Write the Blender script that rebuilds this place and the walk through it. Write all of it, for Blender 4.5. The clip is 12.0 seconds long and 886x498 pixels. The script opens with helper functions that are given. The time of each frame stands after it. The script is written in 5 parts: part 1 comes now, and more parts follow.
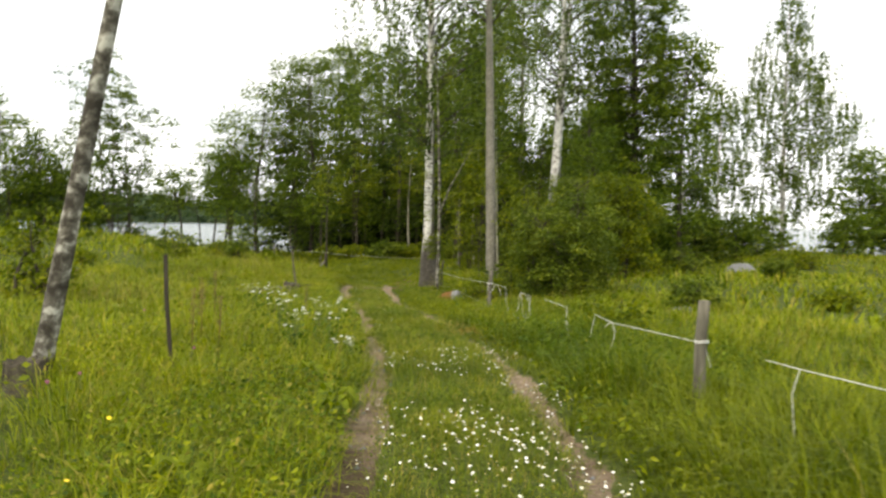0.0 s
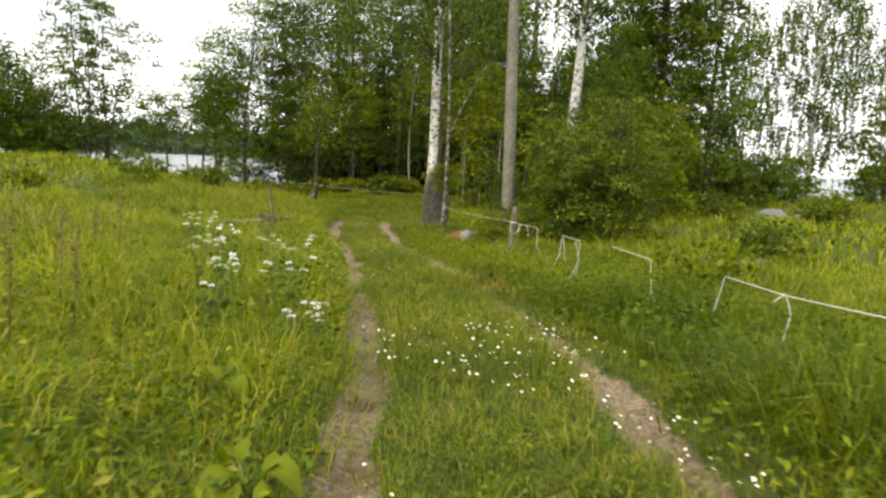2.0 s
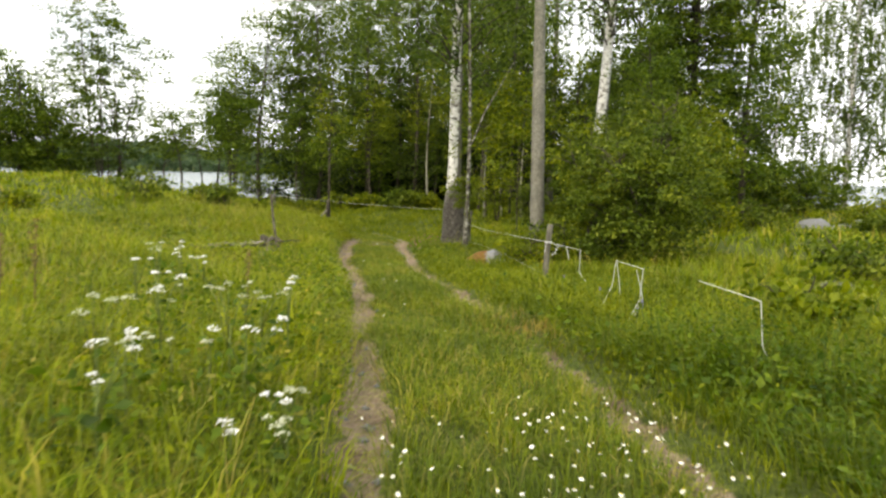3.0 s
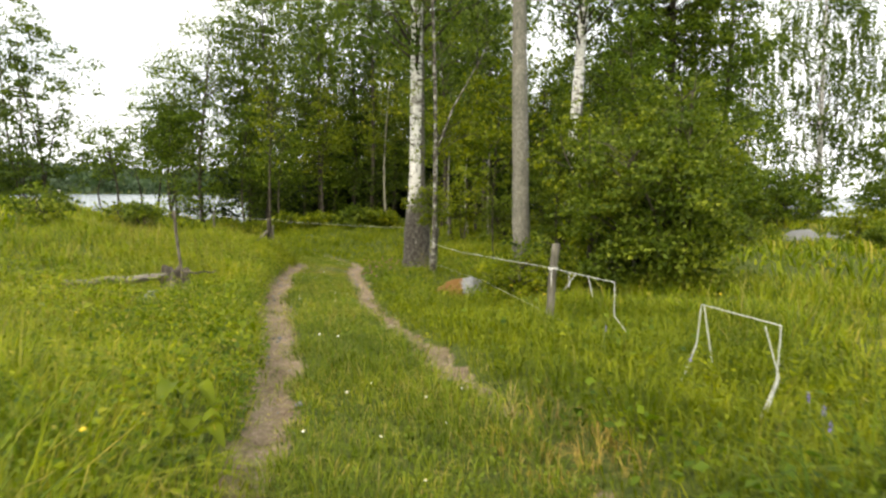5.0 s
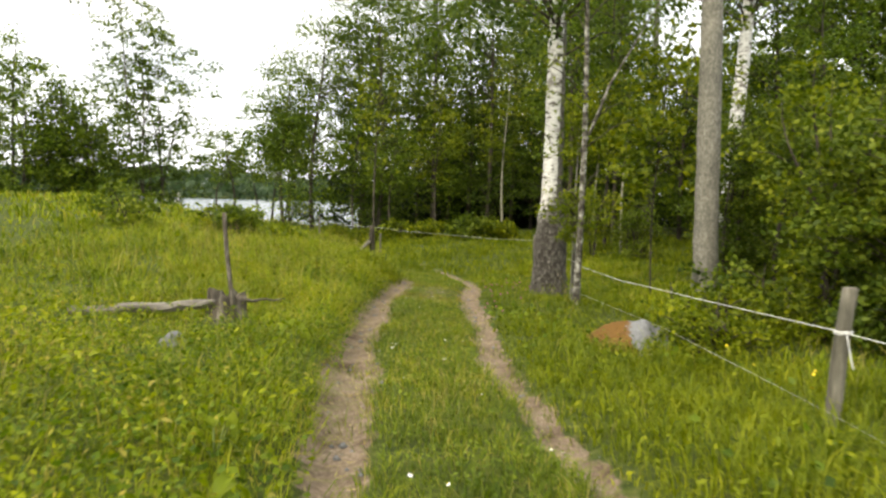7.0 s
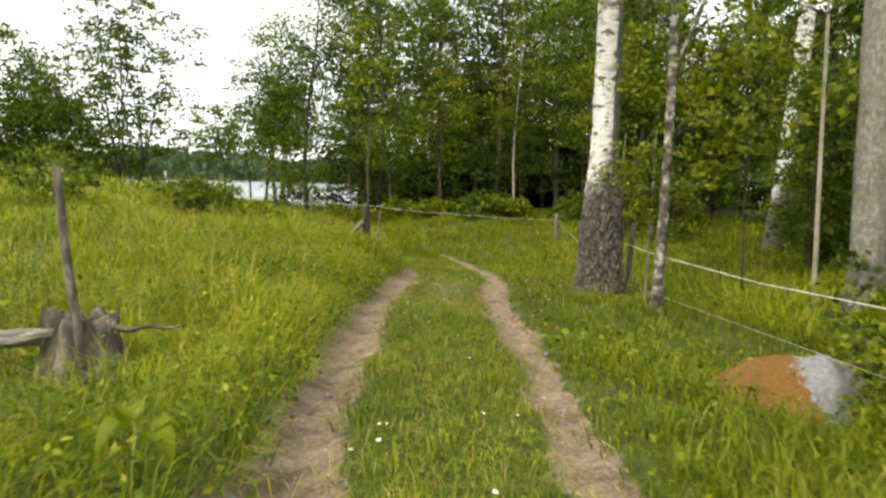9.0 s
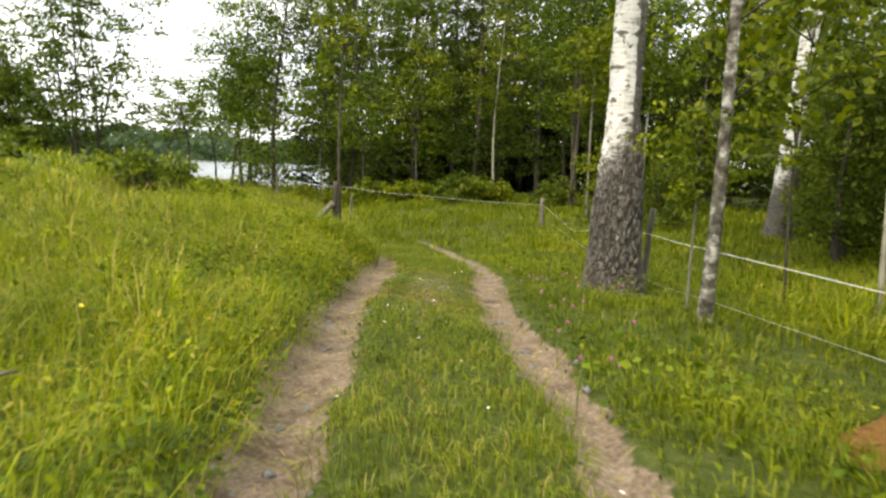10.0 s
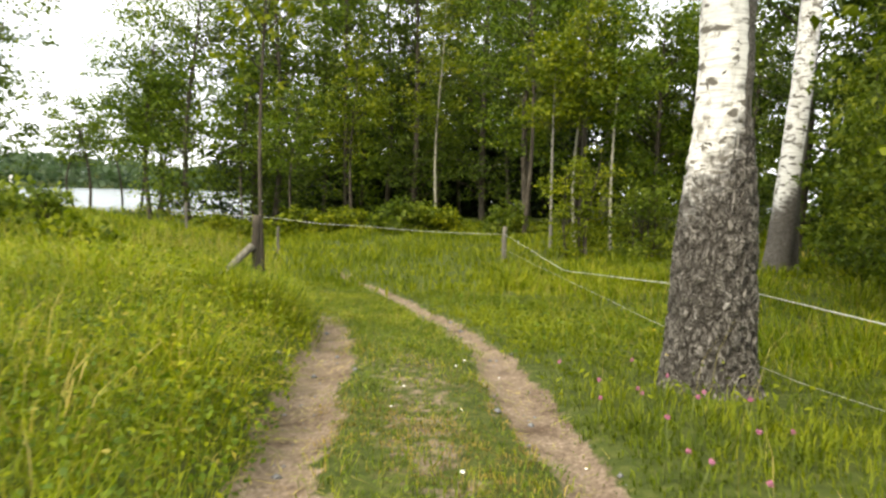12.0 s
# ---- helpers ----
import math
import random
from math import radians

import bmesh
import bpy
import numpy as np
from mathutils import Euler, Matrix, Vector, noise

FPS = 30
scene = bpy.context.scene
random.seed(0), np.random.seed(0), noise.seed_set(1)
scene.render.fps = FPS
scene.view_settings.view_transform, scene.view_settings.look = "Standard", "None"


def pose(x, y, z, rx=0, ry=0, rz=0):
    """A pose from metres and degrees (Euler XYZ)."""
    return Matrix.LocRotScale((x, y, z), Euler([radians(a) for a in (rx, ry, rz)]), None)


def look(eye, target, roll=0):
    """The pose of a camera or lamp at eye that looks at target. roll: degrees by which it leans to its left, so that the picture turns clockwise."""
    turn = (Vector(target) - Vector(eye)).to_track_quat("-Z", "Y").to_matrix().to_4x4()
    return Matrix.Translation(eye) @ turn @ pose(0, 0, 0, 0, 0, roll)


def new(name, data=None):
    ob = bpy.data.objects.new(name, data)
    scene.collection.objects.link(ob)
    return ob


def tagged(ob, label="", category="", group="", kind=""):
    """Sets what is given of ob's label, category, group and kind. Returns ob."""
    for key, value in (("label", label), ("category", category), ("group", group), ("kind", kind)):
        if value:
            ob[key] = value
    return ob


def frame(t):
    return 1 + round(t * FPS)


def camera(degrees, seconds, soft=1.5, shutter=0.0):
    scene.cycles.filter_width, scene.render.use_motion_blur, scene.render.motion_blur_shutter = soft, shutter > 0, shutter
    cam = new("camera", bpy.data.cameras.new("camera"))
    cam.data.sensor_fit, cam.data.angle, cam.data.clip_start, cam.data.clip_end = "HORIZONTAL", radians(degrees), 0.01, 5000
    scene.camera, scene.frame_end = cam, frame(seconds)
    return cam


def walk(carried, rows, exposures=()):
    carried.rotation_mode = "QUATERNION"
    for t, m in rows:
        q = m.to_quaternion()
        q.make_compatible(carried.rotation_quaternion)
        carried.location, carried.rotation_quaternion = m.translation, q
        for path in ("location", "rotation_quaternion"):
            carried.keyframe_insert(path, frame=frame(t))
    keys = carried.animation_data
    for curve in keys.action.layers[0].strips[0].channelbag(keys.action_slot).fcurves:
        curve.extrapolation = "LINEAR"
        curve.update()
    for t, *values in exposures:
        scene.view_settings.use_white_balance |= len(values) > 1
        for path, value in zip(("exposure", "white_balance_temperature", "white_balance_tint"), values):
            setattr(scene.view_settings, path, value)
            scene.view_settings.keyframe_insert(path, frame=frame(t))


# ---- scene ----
cam = camera(66.2, 12.0, soft=2.5, shutter=0.35)
METRES, EYE, TILT, LEAN, TURN = 18.5, 1.27, -2.4, -1.0, 0.0
ROWS = [
    (0.0, 0.0, 0.0, 0.0, 0.0, 0.0, -0.0),
    (0.5, -0.004, 0.0393, -0.003, 2.84, -2.01, -2.31),
    (1.0, -0.0088, 0.0785, -0.0061, 1.77, -2.11, -0.89),
    (1.5, -0.0089, 0.1179, -0.0071, 3.79, -4.59, -3.09),
    (2.0, -0.0127, 0.1619, -0.0101, -0.1, -5.12, -1.53),
    (2.5, -0.0151, 0.2047, -0.0102, 4.31, -6.05, -2.29),
    (3.0, -0.0169, 0.2474, -0.0081, 1.43, -4.02, -0.63),
    (5.0, -0.0236, 0.4076, -0.0111, -2.03, -2.49, 0.44),
    (5.5, -0.0271, 0.4512, -0.009, 1.86, -2.01, -1.71),
    (6.0, -0.0317, 0.4886, -0.0088, -0.37, -3.51, -0.85),
    (6.5, -0.038, 0.5319, -0.0088, 5.85, -2.85, -1.46),
    (8.5, -0.0666, 0.6994, -0.0144, 8.42, 0.78, -0.89),
    (9.0, -0.0742, 0.7398, -0.0137, 7.61, -3.27, -0.76),
    (9.5, -0.0832, 0.7815, -0.0124, 9.92, -3.07, -2.08),
    (10.0, -0.0929, 0.8196, -0.0164, 5.3, -4.57, -1.56),
    (10.5, -0.1062, 0.8626, -0.0136, 6.12, -2.82, 0.3),
    (11.0, -0.1158, 0.8997, -0.0123, -0.89, -5.69, 0.02),
    (11.5, -0.1249, 0.9423, -0.0104, 1.55, -3.06, -0.2),
    (12.0, -0.1321, 0.9835, -0.0093, -0.82, -2.45, -0.51),
]
walk(cam, [(t, pose(0, 0, EYE, TILT, LEAN, TURN) @ pose(METRES * x, METRES * y, METRES * z, 90 + pitch, roll, yaw)) for t, x, y, z, yaw, pitch, roll in ROWS],
     exposures=[(0.0, 1.06, 7600, 8), (2.0, 1.14, 7600, 8), (5.0, 1.28, 7600, 8), (9.0, 1.34, 7600, 9), (12.0, 1.62, 7500, 9)])

# ---- light: a bright overcast sky with a weak, wide sun ----
world = bpy.data.worlds.new("world")
scene.world = world
world.use_nodes = True
wn = world.node_tree
wn.nodes.clear()
w_out = wn.nodes.new("ShaderNodeOutputWorld")
w_bg = wn.nodes.new("ShaderNodeBackground")
w_sky = wn.nodes.new("ShaderNodeTexSky")
w_sky.sky_type = "NISHITA"
w_sky.sun_disc = False
SUN_EL, SUN_AZ = radians(48), radians(215)
w_sky.sun_elevation, w_sky.sun_rotation = SUN_EL, SUN_AZ
w_sky.air_density, w_sky.dust_density = 1.0, 2.0
w_co = wn.nodes.new("ShaderNodeTexCoord")
w_map = wn.nodes.new("ShaderNodeMapping")
w_map.inputs["Scale"].default_value = (1.6, 1.6, 4.5)
w_noise = wn.nodes.new("ShaderNodeTexNoise")
w_noise.inputs["Scale"].default_value = 2.2
w_noise.inputs["Detail"].default_value = 6
w_ramp = wn.nodes.new("ShaderNodeValToRGB")
w_ramp.color_ramp.elements[0].position, w_ramp.color_ramp.elements[0].color = 0.3, (0.6, 0.6, 0.6, 1)
w_ramp.color_ramp.elements[1].position, w_ramp.color_ramp.elements[1].color = 0.62, (1, 1, 1, 1)
w_mix = wn.nodes.new("ShaderNodeMix")
w_mix.data_type = "RGBA"
w_mix.inputs["B"].default_value = (7.9, 8.5, 9.3, 1)
wn.links.new(w_co.outputs["Generated"], w_map.inputs["Vector"])
wn.links.new(w_map.outputs["Vector"], w_noise.inputs["Vector"])
wn.links.new(w_noise.outputs["Fac"], w_ramp.inputs["Fac"])
wn.links.new(w_ramp.outputs["Color"], w_mix.inputs["Factor"])
wn.links.new(w_sky.outputs["Color"], w_mix.inputs["A"])
wn.links.new(w_mix.outputs["Result"], w_bg.inputs["Color"])
wn.links.new(w_bg.outputs["Background"], w_out.inputs["Surface"])
w_bg.inputs["Strength"].default_value = 0.1

sun_data = bpy.data.lights.new("sun", "SUN")
sun_data.energy, sun_data.angle, sun_data.color = 1.5, radians(14), (1.0, 0.95, 0.86)
sun = new("sun", sun_data)
# Blender's sky turns the sun clockwise from +y
sun.matrix_world = look((0, 0, 30), (-30 * math.sin(SUN_AZ) * math.cos(SUN_EL), -30 * math.cos(SUN_AZ) * math.cos(SUN_EL), 30 - 30 * math.sin(SUN_EL)))


# ---- materials ----
def nodes_of(name):
    m = bpy.data.materials.new(name)
    m.use_nodes = True
    n = m.node_tree
    n.nodes.clear()
    return m, n, n.nodes.new("ShaderNodeOutputMaterial")


def ramp(n, fac, stops):
    r = n.nodes.new("ShaderNodeValToRGB")
    while len(r.color_ramp.elements) < len(stops):
        r.color_ramp.elements.new(0.5)
    for e, (p, c) in zip(r.color_ramp.elements, stops):
        e.position, e.color = p, (*c, 1)
    n.links.new(fac, r.inputs["Fac"])
    return r.outputs["Color"]


def noise_of(n, scale, detail=4, rough=0.55, stretch=None, distort=0.0):
    co = n.nodes.new("ShaderNodeTexCoord")
    src = co.outputs["Object"]
    if stretch:
        mp = n.nodes.new("ShaderNodeMapping")
        mp.inputs["Scale"].default_value = stretch
        n.links.new(src, mp.inputs["Vector"])
        src = mp.outputs["Vector"]
    t = n.nodes.new("ShaderNodeTexNoise")
    t.inputs["Scale"].default_value, t.inputs["Detail"].default_value = scale, detail
    t.inputs["Roughness"].default_value, t.inputs["Distortion"].default_value = rough, distort
    n.links.new(src, t.inputs["Vector"])
    return t.outputs["Fac"]


def mix(n, fac, a, b, how="MIX"):
    x = n.nodes.new("ShaderNodeMix")
    x.data_type, x.blend_type = "RGBA", how
    for key, v in (("Factor", fac), ("A", a), ("B", b)):
        if isinstance(v, (int, float)):
            x.inputs[key].default_value = v
        elif isinstance(v, tuple):
            x.inputs[key].default_value = (*v, 1)
        else:
            n.links.new(v, x.inputs[key])
    return x.outputs["Result"]


def bump(n, height, strength, distance):
    b = n.nodes.new("ShaderNodeBump")
    b.inputs["Strength"].default_value, b.inputs["Distance"].default_value = strength, distance
    n.links.new(height, b.inputs["Height"])
    return b.outputs["Normal"]


def solid(n, out, colour, rough, normal=None, spec=0.3, metal=0.0):
    p = n.nodes.new("ShaderNodeBsdfPrincipled")
    p.inputs["Roughness"].default_value = rough
    p.inputs["Specular IOR Level"].default_value = spec
    p.inputs["Metallic"].default_value = metal
    if isinstance(colour, tuple):
        p.inputs["Base Color"].default_value = (*colour, 1)
    else:
        n.links.new(colour, p.inputs["Base Color"])
    if normal is not None:
        n.links.new(normal, p.inputs["Normal"])
    n.links.new(p.outputs["BSDF"], out.inputs["Surface"])
    return p


def leaf_material(name, dark, mid, light, patch=0.35, rare=None, through_light=0.36, gloss=0.55, tuft=4.5):
    """Foliage: varies leaf by leaf, tuft by tuft and over patches of some metres; light passes through."""
    m, n, out = nodes_of(name)
    geo = n.nodes.new("ShaderNodeNewGeometry")
    dark, light = tuple(0.7 * v for v in dark), tuple(1.0 * v for v in light)
    stops = [(0.0, dark), (0.5, mid), (1.0, light)]
    if rare:
        stops = [(0.0, dark), (0.45, mid), (0.86, light), (0.91, rare)]
    c = ramp(n, geo.outputs["Random Per Island"], stops)
    big = ramp(n, noise_of(n, patch, 3), [(0.3, (0.66, 0.72, 0.62)), (0.7, (1.22, 1.14, 1.05))])
    c = mix(n, 1.0, c, big, "MULTIPLY")
    small = ramp(n, noise_of(n, tuft, 2, 0.6), [(0.34, (0.62, 0.7, 0.6)), (0.5, (0.98, 1.0, 1.0)), (0.66, (1.26, 1.18, 1.05))])
    c = mix(n, 1.0, c, small, "MULTIPLY")
    c = mix(n, 1.0, c, (0.95, 1.0, 0.68), "MULTIPLY")
    p = solid(n, out, c, gloss, spec=0.18)
    tr = n.nodes.new("ShaderNodeBsdfTranslucent")
    n.links.new(mix(n, 1.0, c, (1.25, 1.3, 0.6), "MULTIPLY"), tr.inputs["Color"])
    ms = n.nodes.new("ShaderNodeMixShader")
    ms.inputs["Fac"].default_value = through_light
    n.links.new(p.outputs["BSDF"], ms.inputs[1])
    n.links.new(tr.outputs["BSDF"], ms.inputs[2])
    n.links.new(ms.outputs["Shader"], out.inputs["Surface"])
    return m


M_MEADOW = leaf_material("meadow_grass", (0.1, 0.15, 0.009), (0.205, 0.25, 0.013), (0.315, 0.33, 0.024), 0.45, rare=(0.36, 0.3, 0.1))
M_LUSH = leaf_material("lush_grass", (0.094, 0.134, 0.01), (0.166, 0.2, 0.013), (0.25, 0.265, 0.022), 0.5)
M_SHORT = leaf_material("short_grass", (0.094, 0.136, 0.011), (0.165, 0.21, 0.017), (0.255, 0.27, 0.032), 0.8, rare=(0.36, 0.29, 0.13))
M_WEED = leaf_material("weed_leaf", (0.055, 0.1, 0.01), (0.1, 0.155, 0.015), (0.165, 0.21, 0.024), 0.9)
M_BIRCHLEAF = leaf_material("birch_leaf", (0.042, 0.073, 0.014), (0.08, 0.12, 0.022), (0.14, 0.18, 0.04), 0.3, through_light=0.36, tuft=1.1)
M_ALDER = leaf_material("alder_leaf", (0.042, 0.078, 0.011), (0.1, 0.152, 0.018), (0.19, 0.235, 0.03), 0.22, through_light=0.36, tuft=1.1)
M_YELLOWLEAF = leaf_material("young_leaf", (0.075, 0.108, 0.008), (0.15, 0.182, 0.012), (0.26, 0.27, 0.022), 0.3, through_light=0.36, tuft=1.1)
M_BUSH = leaf_material("bush_leaf", (0.054, 0.088, 0.012), (0.112, 0.152, 0.02), (0.22, 0.25, 0.045), 0.5, through_light=0.36, tuft=1.1)
# Near-black needles: the grove's inner shade put into the colour.
M_SHADE_NEEDLE = leaf_material("shade_needle", (0.01, 0.021, 0.007), (0.018, 0.034, 0.01), (0.03, 0.05, 0.015), 0.3, through_light=0.08)
M_CLOVERLEAF = leaf_material("clover_leaf", (0.08, 0.125, 0.02), (0.13, 0.18, 0.032), (0.2, 0.25, 0.05), 0.9)
M_STRAW = leaf_material("dry_straw", (0.3, 0.23, 0.12), (0.4, 0.32, 0.17), (0.52, 0.43, 0.26), 0.8, through_light=0.2)


def make_ground_material():
    m, n, out = nodes_of("ground")
    at = n.nodes.new("ShaderNodeAttribute")
    at.attribute_name = "bare"
    fine = noise_of(n, 38, 6, 0.7)
    mid = noise_of(n, 3.2, 5, 0.6, distort=0.4)
    soil = ramp(n, fine, [(0.25, (0.075, 0.06, 0.044)), (0.5, (0.21, 0.178, 0.138)), (0.75, (0.42, 0.375, 0.31))])
    soil = mix(n, 1.0, soil, ramp(n, mid, [(0.32, (0.5, 0.44, 0.39)), (0.5, (0.95, 0.9, 0.84)), (0.68, (1.2, 1.17, 1.14))]), "MULTIPLY")
    # Soil darkened near the start: shade under overhanging grass put into the colour.
    start_shade = n.nodes.new("ShaderNodeAttribute")
    start_shade.attribute_name = "start_shade"
    soil = mix(n, 1.0, soil, (1.05, 0.97, 0.94), "MULTIPLY")
    soil = mix(n, start_shade.outputs["Fac"], soil, mix(n, 1.0, soil, (0.36, 0.33, 0.3), "MULTIPLY"))
    turf = ramp(n, noise_of(n, 14, 5, 0.65), [(0.3, (0.03, 0.045, 0.01)), (0.55, (0.07, 0.09, 0.018)), (0.8, (0.15, 0.14, 0.05))])
    edge = n.nodes.new("ShaderNodeMath")
    edge.operation = "ADD"
    n.links.new(at.outputs["Fac"], edge.inputs[0])
    n.links.new(noise_of(n, 9, 4, 0.6), edge.inputs[1])
    cut = ramp(n, edge.outputs[0], [(0.82, (0, 0, 0)), (1.06, (1, 1, 1))])
    c = mix(n, cut, turf, soil)
    solid(n, out, c, 0.95, bump(n, fine, 0.7, 0.03), spec=0.15)
    return m


def make_bark(name, dark, mid, light, scale, stretch, depth, cuts=(0.3, 0.52, 0.75)):
    m, n, out = nodes_of(name)
    f = noise_of(n, scale, 6, 0.65, stretch, 0.25)
    c = ramp(n, f, [(cuts[0], dark), (cuts[1], mid), (cuts[2], light)])
    blotch = ramp(n, noise_of(n, 2.1, 4, 0.6), [(0.35, (0.75, 0.75, 0.72)), (0.68, (1.18, 1.16, 1.1))])
    solid(n, out, mix(n, 1.0, c, blotch, "MULTIPLY"), 0.9, bump(n, f, 0.9, depth), spec=0.15)
    return m


def make_birch_bark():
    """White bark with dark dashes lying across, rough grey-brown cork low down and, partly as painted shade, up the +x
    side.
    """
    m, n, out = nodes_of("birch_bark")
    co = n.nodes.new("ShaderNodeTexCoord")
    sep = n.nodes.new("ShaderNodeSeparateXYZ")
    n.links.new(co.outputs["Object"], sep.inputs[0])
    dash = noise_of(n, 7.5, 3, 0.5, (0.7, 0.7, 1.7), 0.25)
    line = noise_of(n, 11, 3, 0.6, (0.5, 0.5, 4.5), 0.2)
    white = ramp(n, line, [(0.34, (0.42, 0.4, 0.37)), (0.47, (0.64, 0.63, 0.6)), (0.8, (0.8, 0.79, 0.77))])
    white = mix(n, ramp(n, noise_of(n, 4.2, 5, 0.65), [(0.55, (0, 0, 0)), (0.63, (1, 1, 1))]), white, mix(n, 1.0, white, (0.42, 0.4, 0.37), "MULTIPLY"))
    scar = noise_of(n, 9, 4, 0.6, (1.0, 1.0, 0.9), 0.6)
    white = mix(n, ramp(n, dash, [(0.57, (0, 0, 0)), (0.61, (1, 1, 1))]), white, (0.13, 0.118, 0.1))
    white = mix(n, ramp(n, scar, [(0.63, (0, 0, 0)), (0.66, (1, 1, 1))]), white, (0.09, 0.082, 0.07))
    warp = n.nodes.new("ShaderNodeMapping")
    warp.inputs["Scale"].default_value = (1, 1, 0.5)
    n.links.new(co.outputs["Object"], warp.inputs["Vector"])
    cell = n.nodes.new("ShaderNodeTexVoronoi")
    cell.feature = "DISTANCE_TO_EDGE"
    cell.inputs["Scale"].default_value = 30
    jitter = n.nodes.new("ShaderNodeTexNoise")
    jitter.inputs["Scale"].default_value, jitter.inputs["Detail"].default_value = 9, 4
    n.links.new(warp.outputs["Vector"], jitter.inputs["Vector"])
    n.links.new(mix(n, 0.14, warp.outputs["Vector"], jitter.outputs["Color"], "LINEAR_LIGHT"), cell.inputs["Vector"])
    rough_f = noise_of(n, 26, 6, 0.7, (1, 1, 0.6))
    cork_f = mix(n, 0.48, ramp(n, cell.outputs["Distance"], [(0.0, (0, 0, 0)), (0.16, (0.8, 0.8, 0.8)), (0.4, (1, 1, 1))]), rough_f)
    cork = ramp(n, cork_f, [(0.24, (0.07, 0.062, 0.052)), (0.46, (0.17, 0.152, 0.13)), (0.68, (0.225, 0.208, 0.184)), (0.9, (0.28, 0.265, 0.242))])
    add = n.nodes.new("ShaderNodeMath")
    add.operation = "MULTIPLY_ADD"
    n.links.new(dash, add.inputs[0])
    add.inputs[1].default_value = 1.6
    # Raises the cork colour on the +x side: bark and painted shade together.
    side = n.nodes.new("ShaderNodeMath")
    side.operation = "MULTIPLY_ADD"
    across = n.nodes.new("ShaderNodeAttribute")
    across.attribute_name = "shade_side"
    n.links.new(across.outputs["Fac"], side.inputs[0])
    side.inputs[1].default_value = -1.3
    n.links.new(sep.outputs["Z"], side.inputs[2])
    n.links.new(side.outputs[0], add.inputs[2])
    mr = n.nodes.new("ShaderNodeMapRange")
    mr.inputs["From Min"].default_value, mr.inputs["From Max"].default_value = 2.3, 2.7
    n.links.new(add.outputs[0], mr.inputs["Value"])
    spot = ramp(n, noise_of(n, 9, 3, 0.5, (1, 1, 0.7)), [(0.7, (0, 0, 0)), (0.74, (1, 1, 1))])
    split = n.nodes.new("ShaderNodeAttribute")
    split.attribute_name = "crack"
    cork = mix(n, split.outputs["Fac"], cork, (0.05, 0.043, 0.036))
    c = mix(n, mr.outputs["Result"], mix(n, spot, cork, (0.46, 0.44, 0.4)), white)
    h = mix(n, mr.outputs["Result"], cork_f, (0.75, 0.75, 0.75))
    solid(n, out, c, 0.8, bump(n, h, 1.0, 0.05), spec=0.2)
    return m


M_GROUND = make_ground_material()
M_GREYBARK = make_bark("grey_bark", (0.1, 0.096, 0.083), (0.19, 0.182, 0.158), (0.33, 0.32, 0.285), 30, (1, 1, 0.6), 0.02)
M_DARKBARK = make_bark("dark_bark", (0.03, 0.026, 0.02), (0.07, 0.06, 0.048), (0.14, 0.125, 0.1), 9, (1, 1, 0.3), 0.02)
M_PALEBARK = make_bark("pale_bark", (0.16, 0.155, 0.12), (0.3, 0.29, 0.23), (0.45, 0.44, 0.37), 6, (1, 1, 0.8), 0.01)
M_LICHEN = make_bark("lichen_bark", (0.045, 0.04, 0.033), (0.13, 0.122, 0.105), (0.44, 0.44, 0.41), 8, (1, 1, 1.2), 0.02, (0.4, 0.52, 0.64))
M_LOG = make_bark("bleached_wood", (0.07, 0.064, 0.056), (0.22, 0.2, 0.175), (0.42, 0.4, 0.36), 34, (1, 1, 0.08), 0.015)
M_BIRCH = make_birch_bark()
M_POST = make_bark("weathered_wood", (0.06, 0.055, 0.045), (0.15, 0.14, 0.115), (0.29, 0.27, 0.235), 22, (1, 1, 0.12), 0.006)
M_OLDWOOD = make_bark("old_dead_wood", (0.03, 0.025, 0.02), (0.11, 0.095, 0.077), (0.3, 0.275, 0.235), 16, (1, 1, 0.35), 0.02)


def plain(name, a, b, scale, rough=0.7, spec=0.3):
    m, n, out = nodes_of(name)
    solid(n, out, ramp(n, noise_of(n, scale, 4), [(0.35, a), (0.65, b)]), rough, spec=spec)
    return m


M_ROPE = plain("white_rope", (0.5, 0.5, 0.46), (0.76, 0.76, 0.73), 60, 0.6)
M_WHITEPAINT = plain("white_paint", (0.6, 0.6, 0.57), (0.78, 0.78, 0.76), 5, 0.6)
M_WIRE = plain("grey_cord", (0.3, 0.31, 0.27), (0.5, 0.5, 0.45), 40, 0.6)
M_PETAL = plain("white_petal", (0.72, 0.72, 0.68), (0.84, 0.84, 0.82), 8, 0.6)
M_CREAM = plain("cream_petal", (0.36, 0.39, 0.24), (0.57, 0.58, 0.44), 30, 0.7)
M_YELLOW = plain("yellow_petal", (0.62, 0.44, 0.02), (0.78, 0.6, 0.03), 9, 0.5)
M_PINK = plain("pink_petal", (0.34, 0.09, 0.17), (0.5, 0.2, 0.31), 9, 0.7)
M_PURPLE = plain("purple_petal", (0.18, 0.13, 0.42), (0.32, 0.26, 0.6), 9, 0.7)
M_STEM = plain("green_stem", (0.09, 0.13, 0.03), (0.17, 0.2, 0.05), 12, 0.7)
M_DRYHEAD = plain("brown_seed_head", (0.1, 0.06, 0.03), (0.2, 0.12, 0.06), 30, 0.8)


